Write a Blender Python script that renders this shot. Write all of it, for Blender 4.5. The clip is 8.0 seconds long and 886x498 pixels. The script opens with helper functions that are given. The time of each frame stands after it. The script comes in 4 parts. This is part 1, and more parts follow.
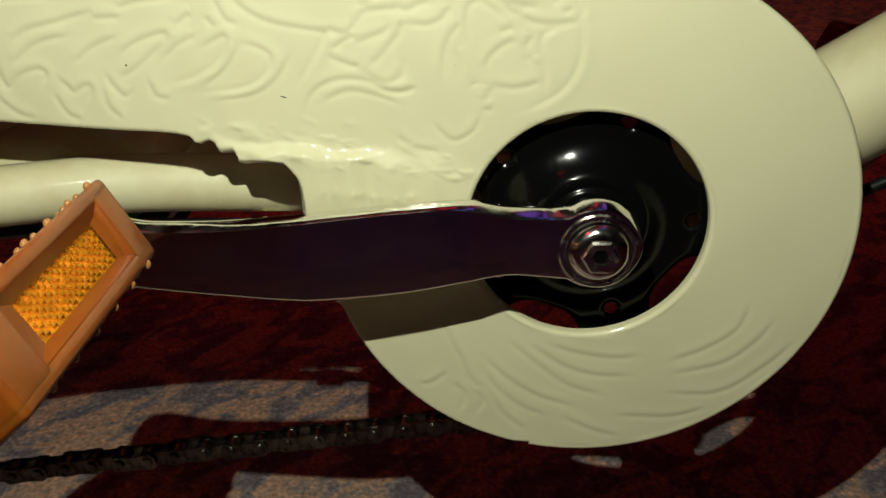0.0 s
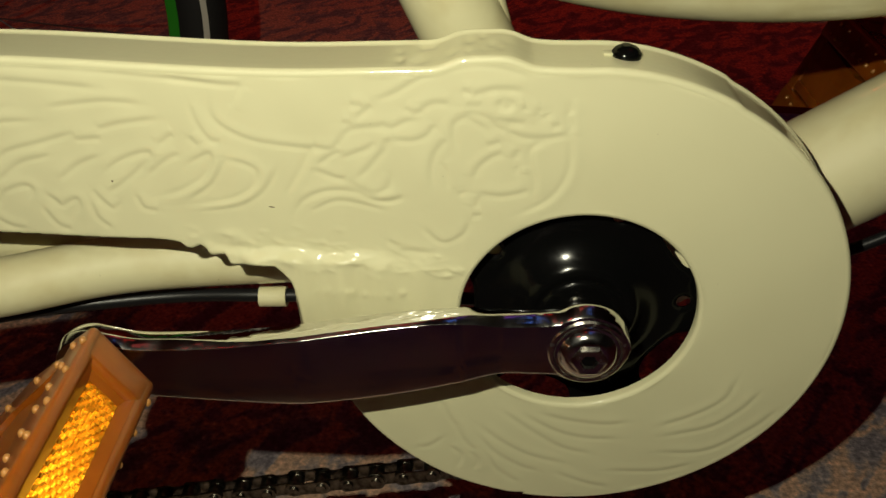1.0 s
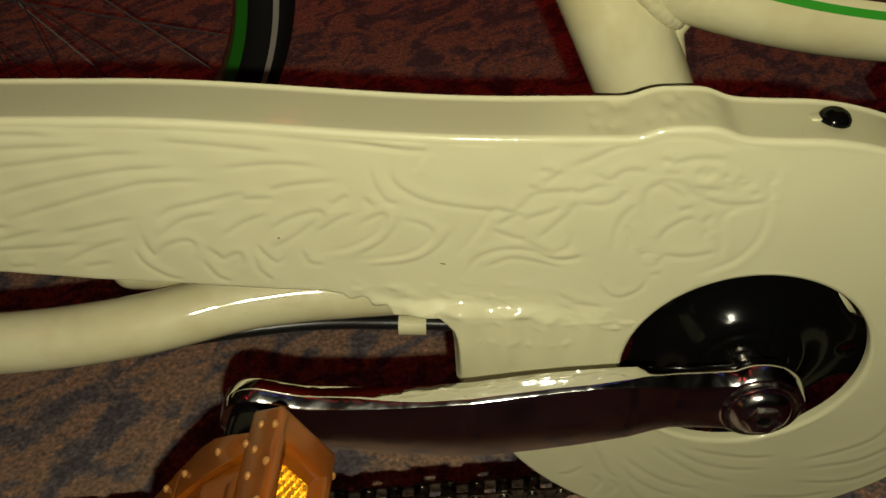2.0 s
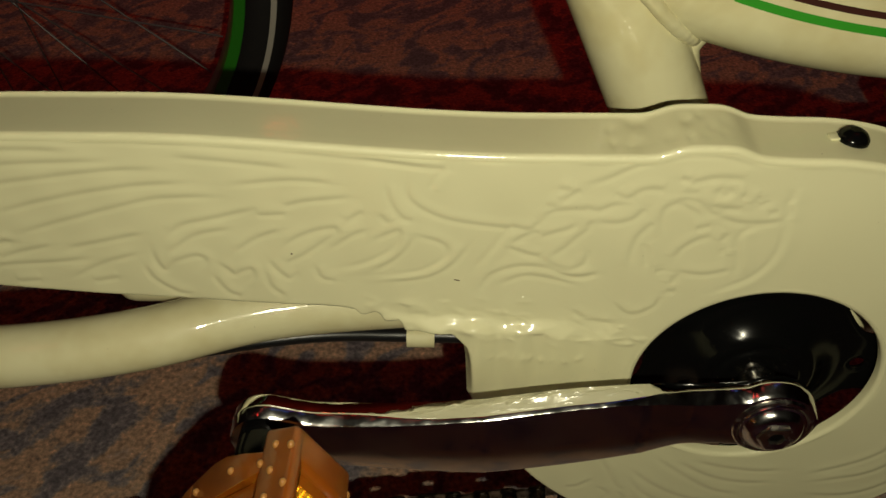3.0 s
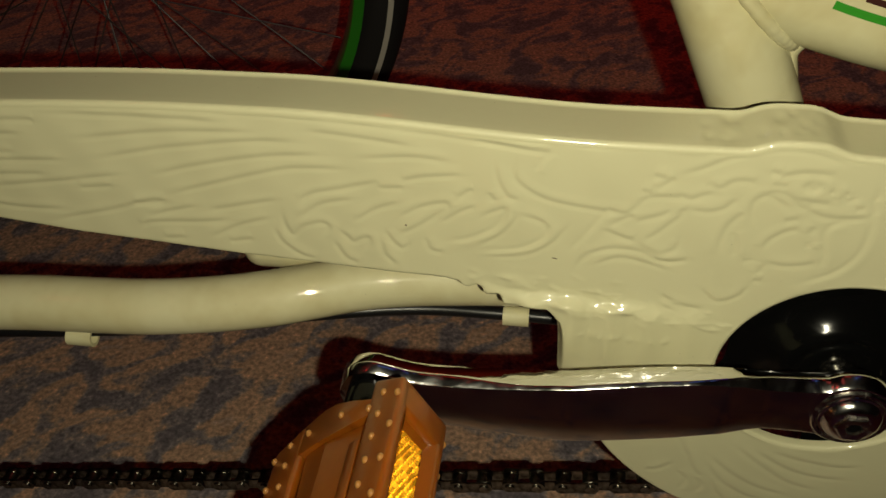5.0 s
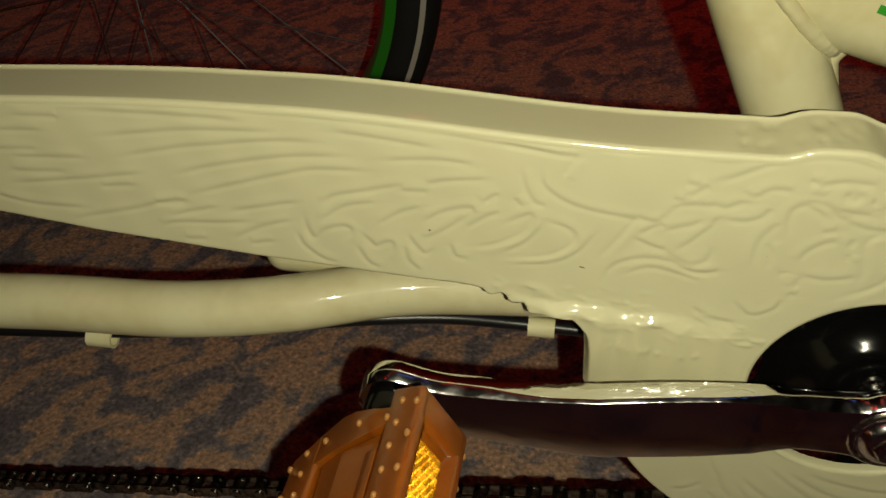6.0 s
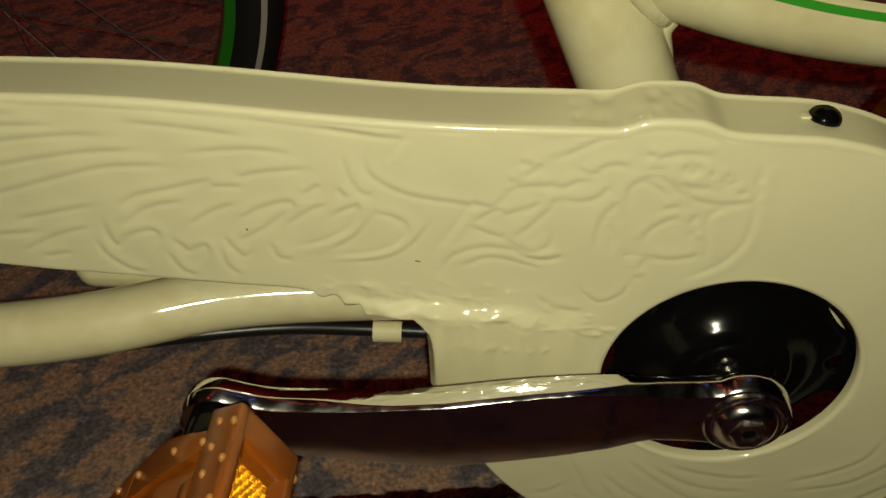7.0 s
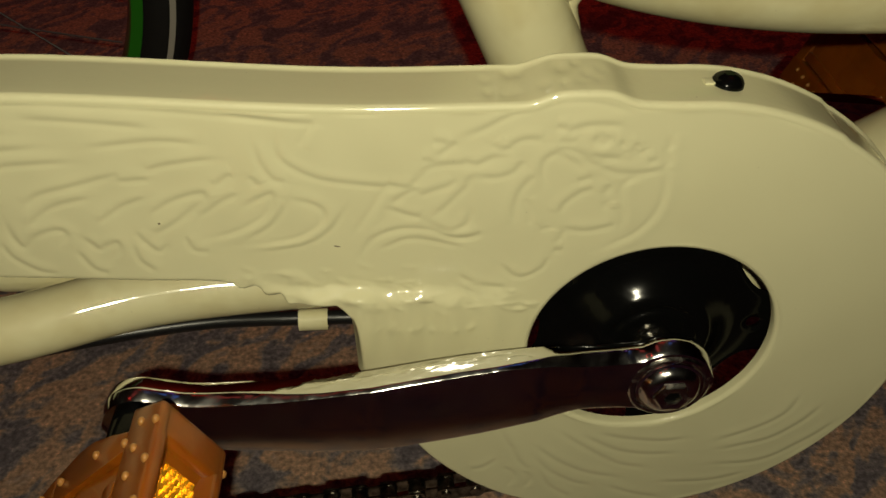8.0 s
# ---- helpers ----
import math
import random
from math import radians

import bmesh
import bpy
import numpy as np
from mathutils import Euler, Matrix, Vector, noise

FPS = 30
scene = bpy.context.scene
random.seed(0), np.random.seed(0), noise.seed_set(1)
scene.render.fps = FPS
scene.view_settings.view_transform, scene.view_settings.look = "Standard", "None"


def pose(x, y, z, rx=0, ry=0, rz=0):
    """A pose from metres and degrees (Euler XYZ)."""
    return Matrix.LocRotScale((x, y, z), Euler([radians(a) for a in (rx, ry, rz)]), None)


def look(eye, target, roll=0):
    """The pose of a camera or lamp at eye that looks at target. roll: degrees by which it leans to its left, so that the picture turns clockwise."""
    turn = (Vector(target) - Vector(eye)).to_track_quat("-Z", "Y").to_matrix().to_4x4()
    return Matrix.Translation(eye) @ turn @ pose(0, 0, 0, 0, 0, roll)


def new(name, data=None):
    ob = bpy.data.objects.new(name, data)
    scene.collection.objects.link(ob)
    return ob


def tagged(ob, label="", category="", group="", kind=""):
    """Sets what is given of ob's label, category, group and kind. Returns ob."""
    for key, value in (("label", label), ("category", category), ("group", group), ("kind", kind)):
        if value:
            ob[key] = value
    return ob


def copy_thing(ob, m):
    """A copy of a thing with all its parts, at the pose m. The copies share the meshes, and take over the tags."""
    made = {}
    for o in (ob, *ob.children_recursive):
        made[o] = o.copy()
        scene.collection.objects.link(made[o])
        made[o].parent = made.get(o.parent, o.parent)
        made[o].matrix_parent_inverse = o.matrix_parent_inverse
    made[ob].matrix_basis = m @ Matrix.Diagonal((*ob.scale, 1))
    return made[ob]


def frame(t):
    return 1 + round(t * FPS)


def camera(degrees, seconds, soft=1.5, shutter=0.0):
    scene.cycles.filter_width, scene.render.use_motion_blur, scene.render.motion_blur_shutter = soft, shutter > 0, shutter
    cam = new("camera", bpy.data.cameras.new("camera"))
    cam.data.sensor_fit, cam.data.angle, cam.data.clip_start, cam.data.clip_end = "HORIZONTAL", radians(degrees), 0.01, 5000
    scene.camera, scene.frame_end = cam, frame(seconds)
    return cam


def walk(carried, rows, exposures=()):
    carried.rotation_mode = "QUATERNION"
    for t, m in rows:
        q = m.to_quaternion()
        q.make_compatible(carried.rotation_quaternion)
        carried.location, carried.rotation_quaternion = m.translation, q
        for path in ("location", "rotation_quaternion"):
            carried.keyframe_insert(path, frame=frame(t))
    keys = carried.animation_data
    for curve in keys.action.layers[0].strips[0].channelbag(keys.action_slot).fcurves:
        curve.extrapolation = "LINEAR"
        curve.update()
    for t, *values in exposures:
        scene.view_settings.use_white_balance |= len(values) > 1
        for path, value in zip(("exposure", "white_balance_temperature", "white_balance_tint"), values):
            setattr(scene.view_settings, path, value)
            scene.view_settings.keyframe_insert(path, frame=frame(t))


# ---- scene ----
cam = camera(53.30, 8.0)
# place of the tricycle's own axes over the carpet
H = pose(0, 0, -0.02)
PATH = [
    (0, (-0.0430, -0.2939, 0.4184), (-0.0752, 0.6095, -0.0092), -0.43),
    (0.3, (-0.0464, -0.2859, 0.4175), (-0.0655, 0.6191, -0.0075), -0.44),
    (0.5, (-0.0420, -0.2803, 0.4271), (-0.0679, 0.6048, -0.0378), -0.37),
    (0.7, (-0.0346, -0.2818, 0.4545), (-0.0798, 0.5892, -0.0346), -1.70),
    (0.8, (-0.0370, -0.2785, 0.4734), (-0.0699, 0.5792, -0.0397), -1.56),
    (1, (-0.0373, -0.2568, 0.4913), (-0.0773, 0.5723, -0.0665), -2.04),
    (1.2, (-0.0521, -0.2463, 0.5078), (-0.0912, 0.5537, -0.0909), -2.10),
    (1.5, (-0.0757, -0.2299, 0.5248), (-0.1128, 0.5458, -0.1052), -2.02),
    (1.7, (-0.0862, -0.2229, 0.5276), (-0.1275, 0.5425, -0.1140), -1.90),
    (2.8, (-0.1055, -0.2100, 0.5345), (-0.1285, 0.5395, -0.1300), -0.55),
    (3, (-0.1062, -0.2101, 0.5341), (-0.1277, 0.5417, -0.1250), -0.62),
    (3.5, (-0.1094, -0.2116, 0.5356), (-0.1270, 0.5406, -0.1230), -0.27),
    (4, (-0.1088, -0.2125, 0.5327), (-0.1256, 0.5436, -0.1216), -0.00),
    (4.5, (-0.1091, -0.2180, 0.5349), (-0.1335, 0.5387, -0.1185), 0.08),
    (5, (-0.1085, -0.2389, 0.5419), (-0.2321, 0.5149, -0.1034), -2.29),
    (5.2, (-0.1106, -0.2494, 0.5407), (-0.2775, 0.5059, -0.0930), -2.97),
    (6.3, (-0.1025, -0.2250, 0.5299), (-0.2452, 0.5382, -0.1003), -2.24),
    (6.5, (-0.0975, -0.2193, 0.5252), (-0.2126, 0.5516, -0.1013), -1.56),
    (7, (-0.0923, -0.2158, 0.5128), (-0.1196, 0.5674, -0.1083), 0.29),
    (7.5, (-0.0850, -0.2094, 0.5085), (-0.0401, 0.5748, -0.1103), 1.03),
    (8, (-0.0878, -0.2157, 0.5113), (-0.0404, 0.5561, -0.1229), 0.48),
]
walk(cam, [(t, H @ look(eye, target, roll)) for t, eye, target, roll in PATH],
     exposures=[(0.0, 0.58, 5700, 10), (0.6, 0.52, 5800, 10), (0.8, 0.45, 6100, 10), (1.0, 0.32, 6300, 10), (1.5, 0.1, 6400, 10), (3.0, -0.10, 6550, 10), (5.0, -0.09, 6600, 10), (6.5, 0.06, 6450, 10), (7.0, -0.08, 6600, 10), (8.0, -0.11, 6700, 10)])

# world, lamps and exposure -------------------------------------------------
world = bpy.data.worlds.new("dim_hall")
scene.world = world
world.use_nodes = True
world.node_tree.nodes["Background"].inputs[0].default_value = (0.9, 0.40, 0.28, 1)
world.node_tree.nodes["Background"].inputs[1].default_value = 0.012


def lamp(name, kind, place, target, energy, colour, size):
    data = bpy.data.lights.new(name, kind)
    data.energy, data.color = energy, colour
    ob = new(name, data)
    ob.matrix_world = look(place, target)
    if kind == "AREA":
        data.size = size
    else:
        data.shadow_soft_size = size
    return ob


# the small white lamp beside the lens
led = lamp("hand_lamp", "SPOT", H @ Vector((-0.087, -0.2525, 0.5415)), H @ Vector((-0.140, 0.15, 0.240)), 3.5, (1.0, 0.945, 0.69), 0.0022)
led.data.spot_size, led.data.spot_blend = radians(94), 0.4
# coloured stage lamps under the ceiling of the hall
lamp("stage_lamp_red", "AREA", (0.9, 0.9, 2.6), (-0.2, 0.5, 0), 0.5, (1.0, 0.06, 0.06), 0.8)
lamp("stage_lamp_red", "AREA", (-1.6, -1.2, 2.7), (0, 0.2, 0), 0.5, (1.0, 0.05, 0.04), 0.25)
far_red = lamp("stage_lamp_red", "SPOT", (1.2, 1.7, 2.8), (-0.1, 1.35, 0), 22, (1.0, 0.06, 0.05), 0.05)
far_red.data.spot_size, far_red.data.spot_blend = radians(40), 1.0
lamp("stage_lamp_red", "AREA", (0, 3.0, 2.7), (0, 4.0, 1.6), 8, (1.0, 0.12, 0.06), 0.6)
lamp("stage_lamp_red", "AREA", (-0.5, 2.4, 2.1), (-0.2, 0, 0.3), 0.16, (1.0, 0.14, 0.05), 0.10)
for x, y, tone, power in ((-0.35, -0.15, (1.0, 0.05, 0.03), 0.10), (0.45, -0.45, (0.15, 0.30, 1.0), 0.07), (0.15, 0.25, (1.0, 0.04, 0.08), 0.09), (0.75, 0.05, (0.45, 0.15, 1.0), 0.07), (-0.8, -0.7, (1.0, 0.12, 0.10), 0.06)):
    lamp("stage_lamp_small", "AREA", (x, y, 2.85), (x, y, 0), power, tone, 0.32)
violet = lamp("stage_lamp_violet", "SPOT", (0.5, -1.7, 2.7), (0.05, -0.62, 0), 6, (0.34, 0.26, 1.0), 0.05)
violet.data.spot_size, violet.data.spot_blend = radians(17), 0.9


# materials -----------------------------------------------------------------
def material(name, colour, rough=0.5, metal=0.0, coat=0.0, coat_rough=0.05):
    m = bpy.data.materials.new(name)
    m.use_nodes = True
    b = m.node_tree.nodes["Principled BSDF"]
    b.inputs["Base Color"].default_value = (*colour, 1)
    b.inputs["Roughness"].default_value = rough
    b.inputs["Metallic"].default_value = metal
    b.inputs["Coat Weight"].default_value = coat
    b.inputs["Coat Roughness"].default_value = coat_rough
    return m, m.node_tree.nodes, m.node_tree.links, b


def noise_tex(nodes, links, scale, detail=3.0, distortion=0.0, rough=0.5):
    coord = nodes.new("ShaderNodeTexCoord")
    n = nodes.new("ShaderNodeTexNoise")
    n.inputs["Scale"].default_value, n.inputs["Detail"].default_value = scale, detail
    n.inputs["Distortion"].default_value, n.inputs["Roughness"].default_value = distortion, rough
    links.new(coord.outputs["Object"], n.inputs["Vector"])
    return n


def ramp(nodes, links, source, *stops):
    r = nodes.new("ShaderNodeValToRGB")
    e = r.color_ramp.elements
    e[0].position, e[0].color = stops[0][0], (*stops[0][1], 1)
    e[1].position, e[1].color = stops[-1][0], (*stops[-1][1], 1)
    for p, c in stops[1:-1]:
        k = e.new(p)
        k.color = (*c, 1)
    links.new(source, r.inputs["Fac"])
    return r


def bump(nodes, links, bsdf, source, strength, distance, into="Normal", after=None):
    b = nodes.new("ShaderNodeBump")
    b.inputs["Strength"].default_value, b.inputs["Distance"].default_value = strength, distance
    links.new(source, b.inputs["Height"])
    if after:
        links.new(after.outputs["Normal"], b.inputs["Normal"])
    links.new(b.outputs["Normal"], bsdf.inputs[into])
    return b


def paint(name, a, b_colour, peel=0.00006, gloss=0.05):
    """Glossy enamel: faint cloudiness, orange peel and dust specks."""
    m, n, l, b = material(name, a, 0.55, 0.0, 1.0, gloss)
    r = ramp(n, l, noise_tex(n, l, 14, 4).outputs["Fac"], (0.3, a), (0.7, b_colour))
    specks = ramp(n, l, noise_tex(n, l, 620, 1).outputs["Fac"], (0.80, (1, 1, 1)), (0.84, (0.45, 0.40, 0.33)))
    mix = n.new("ShaderNodeMix")
    mix.data_type, mix.blend_type = "RGBA", "MULTIPLY"
    mix.inputs[0].default_value = 0.6
    l.new(r.outputs["Color"], mix.inputs[6])
    l.new(specks.outputs["Color"], mix.inputs[7])
    l.new(mix.outputs[2], b.inputs["Base Color"])
    big = bump(n, l, b, noise_tex(n, l, 45, 2).outputs["Fac"], 0.5, peel * 5, "Coat Normal")
    bump(n, l, b, noise_tex(n, l, 420, 2).outputs["Fac"], 0.5, peel, "Coat Normal", big)
    return m


CREAM = paint("cream_enamel", (0.770, 0.745, 0.478), (0.735, 0.705, 0.445), 0.0001, 0.085)
CREAM_FRAME = paint("cream_frame_enamel", (0.77, 0.73, 0.46), (0.72, 0.68, 0.41), 0.00007)
n, l = CREAM_FRAME.node_tree.nodes, CREAM_FRAME.node_tree.links
grime = ramp(n, l, noise_tex(n, l, 38, 3, 0.2, 0.6).outputs["Fac"], (0.42, (1, 1, 1)), (0.74, (0.70, 0.60, 0.40)))
mix = n.new("ShaderNodeMix")
mix.data_type, mix.blend_type = "RGBA", "MULTIPLY"
mix.inputs[0].default_value = 0.5
b = n["Principled BSDF"]
l.new(b.inputs["Base Color"].links[0].from_socket, mix.inputs[6])
l.new(grime.outputs["Color"], mix.inputs[7])
l.new(mix.outputs[2], b.inputs["Base Color"])
GREEN, *_ = material("green_vinyl", (0.035, 0.30, 0.02), 0.35, 0, 0.6, 0.08)
BROWN_LINE, *_ = material("brown_vinyl", (0.05, 0.015, 0.01), 0.35, 0, 0.6, 0.08)
WHITE_LINE, *_ = material("white_rubber", (0.62, 0.58, 0.50), 0.6)

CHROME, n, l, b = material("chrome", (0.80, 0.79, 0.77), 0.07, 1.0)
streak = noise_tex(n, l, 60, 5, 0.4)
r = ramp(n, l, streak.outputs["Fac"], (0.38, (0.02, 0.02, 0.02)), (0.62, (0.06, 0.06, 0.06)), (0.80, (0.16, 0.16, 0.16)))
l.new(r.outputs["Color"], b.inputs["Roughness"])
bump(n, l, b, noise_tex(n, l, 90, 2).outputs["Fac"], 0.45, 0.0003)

# front face: scuffs, plus a base colour lowered to dim what it mirrors
CHROME_FRONT, n, l, b = material("dimmed_scuffed_chrome", (0.66, 0.63, 0.62), 0.14, 1.0)
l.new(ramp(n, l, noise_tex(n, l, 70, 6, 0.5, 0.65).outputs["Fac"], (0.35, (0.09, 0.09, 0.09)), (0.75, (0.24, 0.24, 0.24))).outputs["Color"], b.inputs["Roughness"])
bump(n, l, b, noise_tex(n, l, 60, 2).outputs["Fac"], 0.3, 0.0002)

# upper side: base colour taken down so the reflected cream comes out dimmer
CHROME_TOP, n, l, b = material("dimmed_mirror_chrome", (0.74, 0.73, 0.71), 0.035, 1.0)
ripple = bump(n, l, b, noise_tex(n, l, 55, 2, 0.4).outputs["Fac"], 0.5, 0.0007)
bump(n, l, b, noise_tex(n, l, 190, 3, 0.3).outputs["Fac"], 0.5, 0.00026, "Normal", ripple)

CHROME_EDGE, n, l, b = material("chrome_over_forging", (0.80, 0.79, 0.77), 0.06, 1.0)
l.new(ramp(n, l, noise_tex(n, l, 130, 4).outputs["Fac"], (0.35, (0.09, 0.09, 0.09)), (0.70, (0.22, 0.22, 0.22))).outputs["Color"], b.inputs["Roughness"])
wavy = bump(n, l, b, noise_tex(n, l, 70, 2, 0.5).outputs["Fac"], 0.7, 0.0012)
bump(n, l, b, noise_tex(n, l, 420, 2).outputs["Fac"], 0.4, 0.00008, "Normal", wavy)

BOLT, n, l, b = material("zinc_plate", (0.70, 0.66, 0.58), 0.18, 1.0)
l.new(ramp(n, l, noise_tex(n, l, 300, 4).outputs["Fac"], (0.35, (0.10, 0.10, 0.10)), (0.75, (0.35, 0.35, 0.35))).outputs["Color"], b.inputs["Roughness"])

BLACK, n, l, b = material("black_enamel", (0.003, 0.003, 0.003), 0.6, 0, 0.5, 0.16)
b.inputs["Specular IOR Level"].default_value = 0.0
bump(n, l, b, noise_tex(n, l, 60, 2, 0.8).outputs["Fac"], 0.5, 0.0006, "Coat Normal")
BLACK_PLASTIC, *_ = material("black_plastic", (0.008, 0.008, 0.009), 0.36)
RUBBER, n, l, b = material("tyre_rubber", (0.012, 0.011, 0.011), 0.75)
bump(n, l, b, noise_tex(n, l, 260, 3).outputs["Fac"], 0.4, 0.0004)

STEEL, n, l, b = material("oiled_chain_steel", (0.20, 0.19, 0.17), 0.28, 1.0)
l.new(ramp(n, l, noise_tex(n, l, 240, 4).outputs["Fac"], (0.35, (0.06, 0.057, 0.05)), (0.75, (0.34, 0.32, 0.28))).outputs["Color"], b.inputs["Base Color"])
SPOKE, *_ = material("spoke_steel", (0.30, 0.30, 0.30), 0.45, 1.0)

PLASTIC, n, l, b = material("amber_brown_plastic", (0.30, 0.10, 0.012), 0.38, 0, 0.4, 0.14)
b.inputs["Subsurface Weight"].default_value = 0.35
b.inputs["Subsurface Radius"].default_value = (0.006, 0.0025, 0.0008)
b.inputs["Subsurface Scale"].default_value = 1.0
l.new(ramp(n, l, noise_tex(n, l, 55, 4, 0.6).outputs["Fac"], (0.3, (0.205, 0.050, 0.002)), (0.7, (0.310, 0.079, 0.004))).outputs["Color"], b.inputs["Base Color"])
bump(n, l, b, noise_tex(n, l, 500, 2).outputs["Fac"], 0.3, 0.00015)

# paler plastic for the studs: their highlights are put into the colour
GLINT_PLASTIC, *_ = material("pale_glint_plastic", (0.42, 0.19, 0.05), 0.28, 0, 0.5, 0.1)
REFLECTOR, n, l, b = material("amber_reflector", (1.0, 0.48, 0.02), 0.22, 0.8)
l.new(ramp(n, l, noise_tex(n, l, 260, 3).outputs["Fac"], (0.35, (0.16, 0.16, 0.16)), (0.70, (0.34, 0.34, 0.34))).outputs["Color"], b.inputs["Roughness"])

# carpet: navy ground with rust and tan scrolls, short twisted pile
CARPET, n, l, b = material("patterned_carpet", (0.05, 0.04, 0.06), 0.95)
b.inputs["Sheen Weight"].default_value = 0.15
where = n.new("ShaderNodeTexCoord")
lean = n.new("ShaderNodeMapping")
lean.vector_type = "TEXTURE"
lean.inputs["Rotation"].default_value, lean.inputs["Scale"].default_value = (0, 0, radians(48)), (1.45, 0.85, 1.0)
l.new(where.outputs["Object"], lean.inputs["Vector"])
scroll = noise_tex(n, l, 29, 1.8, 1.3, 0.45)
l.new(lean.outputs["Vector"], scroll.inputs["Vector"])
tuft = noise_tex(n, l, 290, 2, 0.0, 0.5)
clump = noise_tex(n, l, 130, 3, 0.3, 0.6)


def sums(*terms):
    """A weighted sum of noises, each about its middle value, round one half."""
    last = None
    for source, weight in terms:
        node = n.new("ShaderNodeMath")
        node.operation = "MULTIPLY_ADD"
        l.new(source.outputs["Fac"], node.inputs[0])
        node.inputs[1].default_value, node.inputs[2].default_value = weight, 0.5 - 0.5 * sum(w for _, w in terms)
        if last:
            l.new(last.outputs[0], node.inputs[2])
        last = node
    return last.outputs[0]


ground = ramp(n, l, sums((scroll, 1.0), (clump, 0.26), (tuft, 0.10)), (0.36, (0.21, 0.185, 0.205)), (0.45, (0.31, 0.27, 0.275)), (0.51, (0.46, 0.34, 0.265)), (0.55, (0.60, 0.385, 0.26)), (0.66, (0.65, 0.42, 0.275)), (0.76, (0.46, 0.34, 0.28)))
shade = ramp(n, l, sums((tuft, 0.8), (clump, 0.45)), (0.28, (0.50, 0.49, 0.50)), (0.52, (1.0, 1.0, 1.0)), (0.66, (1.35, 1.33, 1.30)), (0.76, (2.1, 2.0, 1.9)))
mix = n.new("ShaderNodeMix")
mix.data_type, mix.blend_type = "RGBA", "MULTIPLY"
mix.inputs[0].default_value = 1.0
l.new(ground.outputs["Color"], mix.inputs[6])
l.new(shade.outputs["Color"], mix.inputs[7])
l.new(mix.outputs[2], b.inputs["Base Color"])
bump(n, l, b, tuft.outputs["Fac"], 1.0, 0.0011)
WALL, n, l, b = material("dark_wall_paint", (0.10, 0.045, 0.04), 0.8)
l.new(ramp(n, l, noise_tex(n, l, 3, 4).outputs["Fac"], (0.3, (0.08, 0.035, 0.03)), (0.7, (0.13, 0.06, 0.05))).outputs["Color"], b.inputs["Base Color"])


# building helpers ------------------------------------------------------------
def mesh_object(name, verts, faces, mat, parent=None, label="", smooth=True):
    me = bpy.data.meshes.new(name)
    me.from_pydata([tuple(v) for v in verts], [], [tuple(f) for f in faces])
    me.update()
    if smooth:
        me.polygons.foreach_set("use_smooth", [True] * len(me.polygons))
    me.materials.append(mat)
    ob = new(name, me)
    if parent:
        ob.parent = parent
    if label:
        tagged(ob, label)
    return ob


def part(name, bm, mat, parent, label="", smooth=True):
    me = bpy.data.meshes.new(name)
    bmesh.ops.recalc_face_normals(bm, faces=bm.faces)
    bm.to_mesh(me)
    bm.free()
    if smooth:
        me.polygons.foreach_set("use_smooth", [True] * len(me.polygons))
        me.set_sharp_from_angle(angle=radians(38))
    me.materials.append(mat)
    ob = new(name, me)
    ob.parent = parent
    if label:
        tagged(ob, label)
    return ob


def curve_points(points, steps=10):
    """Catmull-Rom through a few knots."""
    p = [np.array(q, float) for q in points]
    p = [2 * p[0] - p[1], *p, 2 * p[-1] - p[-2]]
    out = []
    for i in range(1, len(p) - 2):
        a, b, c, d = p[i - 1:i + 3]
        for k in range(steps):
            t = k / steps
            out.append(0.5 * (2 * b + (c - a) * t + (2 * a - 5 * b + 4 * c - d) * t * t + (3 * b - a - 3 * c + d) * t ** 3))
    out.append(p[-2])
    return np.array(out)


def tube_bm(points, radius, segments=24, steps=10, caps=True):
    """A round tube swept along knots; radius is a number or a function of 0..1."""
    c = curve_points(points, steps)
    tangents = np.gradient(c, axis=0)
    tangents /= np.linalg.norm(tangents, axis=1)[:, None]
    side = np.cross(tangents[0], (0, 0.3, 1.0))
    bm, rings = bmesh.new(), []
    for i, (q, t) in enumerate(zip(c, tangents)):
        side = side - t * (side @ t)
        side /= np.linalg.norm(side)
        up = np.cross(side, t)
        rr = radius(i / (len(c) - 1)) if callable(radius) else radius
        rings.append([bm.verts.new(q + rr * (math.cos(a) * side + math.sin(a) * up)) for a in np.linspace(0, math.tau, segments, endpoint=False)])
    for u, v in zip(rings, rings[1:]):
        for k in range(segments):
            bm.faces.new((u[k], u[(k + 1) % segments], v[(k + 1) % segments], v[k]))
    if caps:
        bm.faces.new(rings[0])
        bm.faces.new(rings[-1])
    return bm


def lathe_bm(profile, centre, segments=48):
    """A turned shape about an axis along y: profile of (radius, y)."""
    bm, rings = bmesh.new(), []
    for r, y in profile:
        if r < 1e-6:
            rings.append([bm.verts.new((centre[0], centre[1] + y, centre[2]))])
        else:
            rings.append([bm.verts.new((centre[0] + r * math.cos(a), centre[1] + y, centre[2] + r * math.sin(a))) for a in np.linspace(0, math.tau, segments, endpoint=False)])
    for u, v in zip(rings, rings[1:]):
        for k in range(segments):
            j = (k + 1) % segments
            f = [u[k % len(u)], u[j % len(u)], v[j % len(v)], v[k % len(v)]]
            f = list(dict.fromkeys(f))
            if len(f) > 2:
                bm.faces.new(f)
    return bm


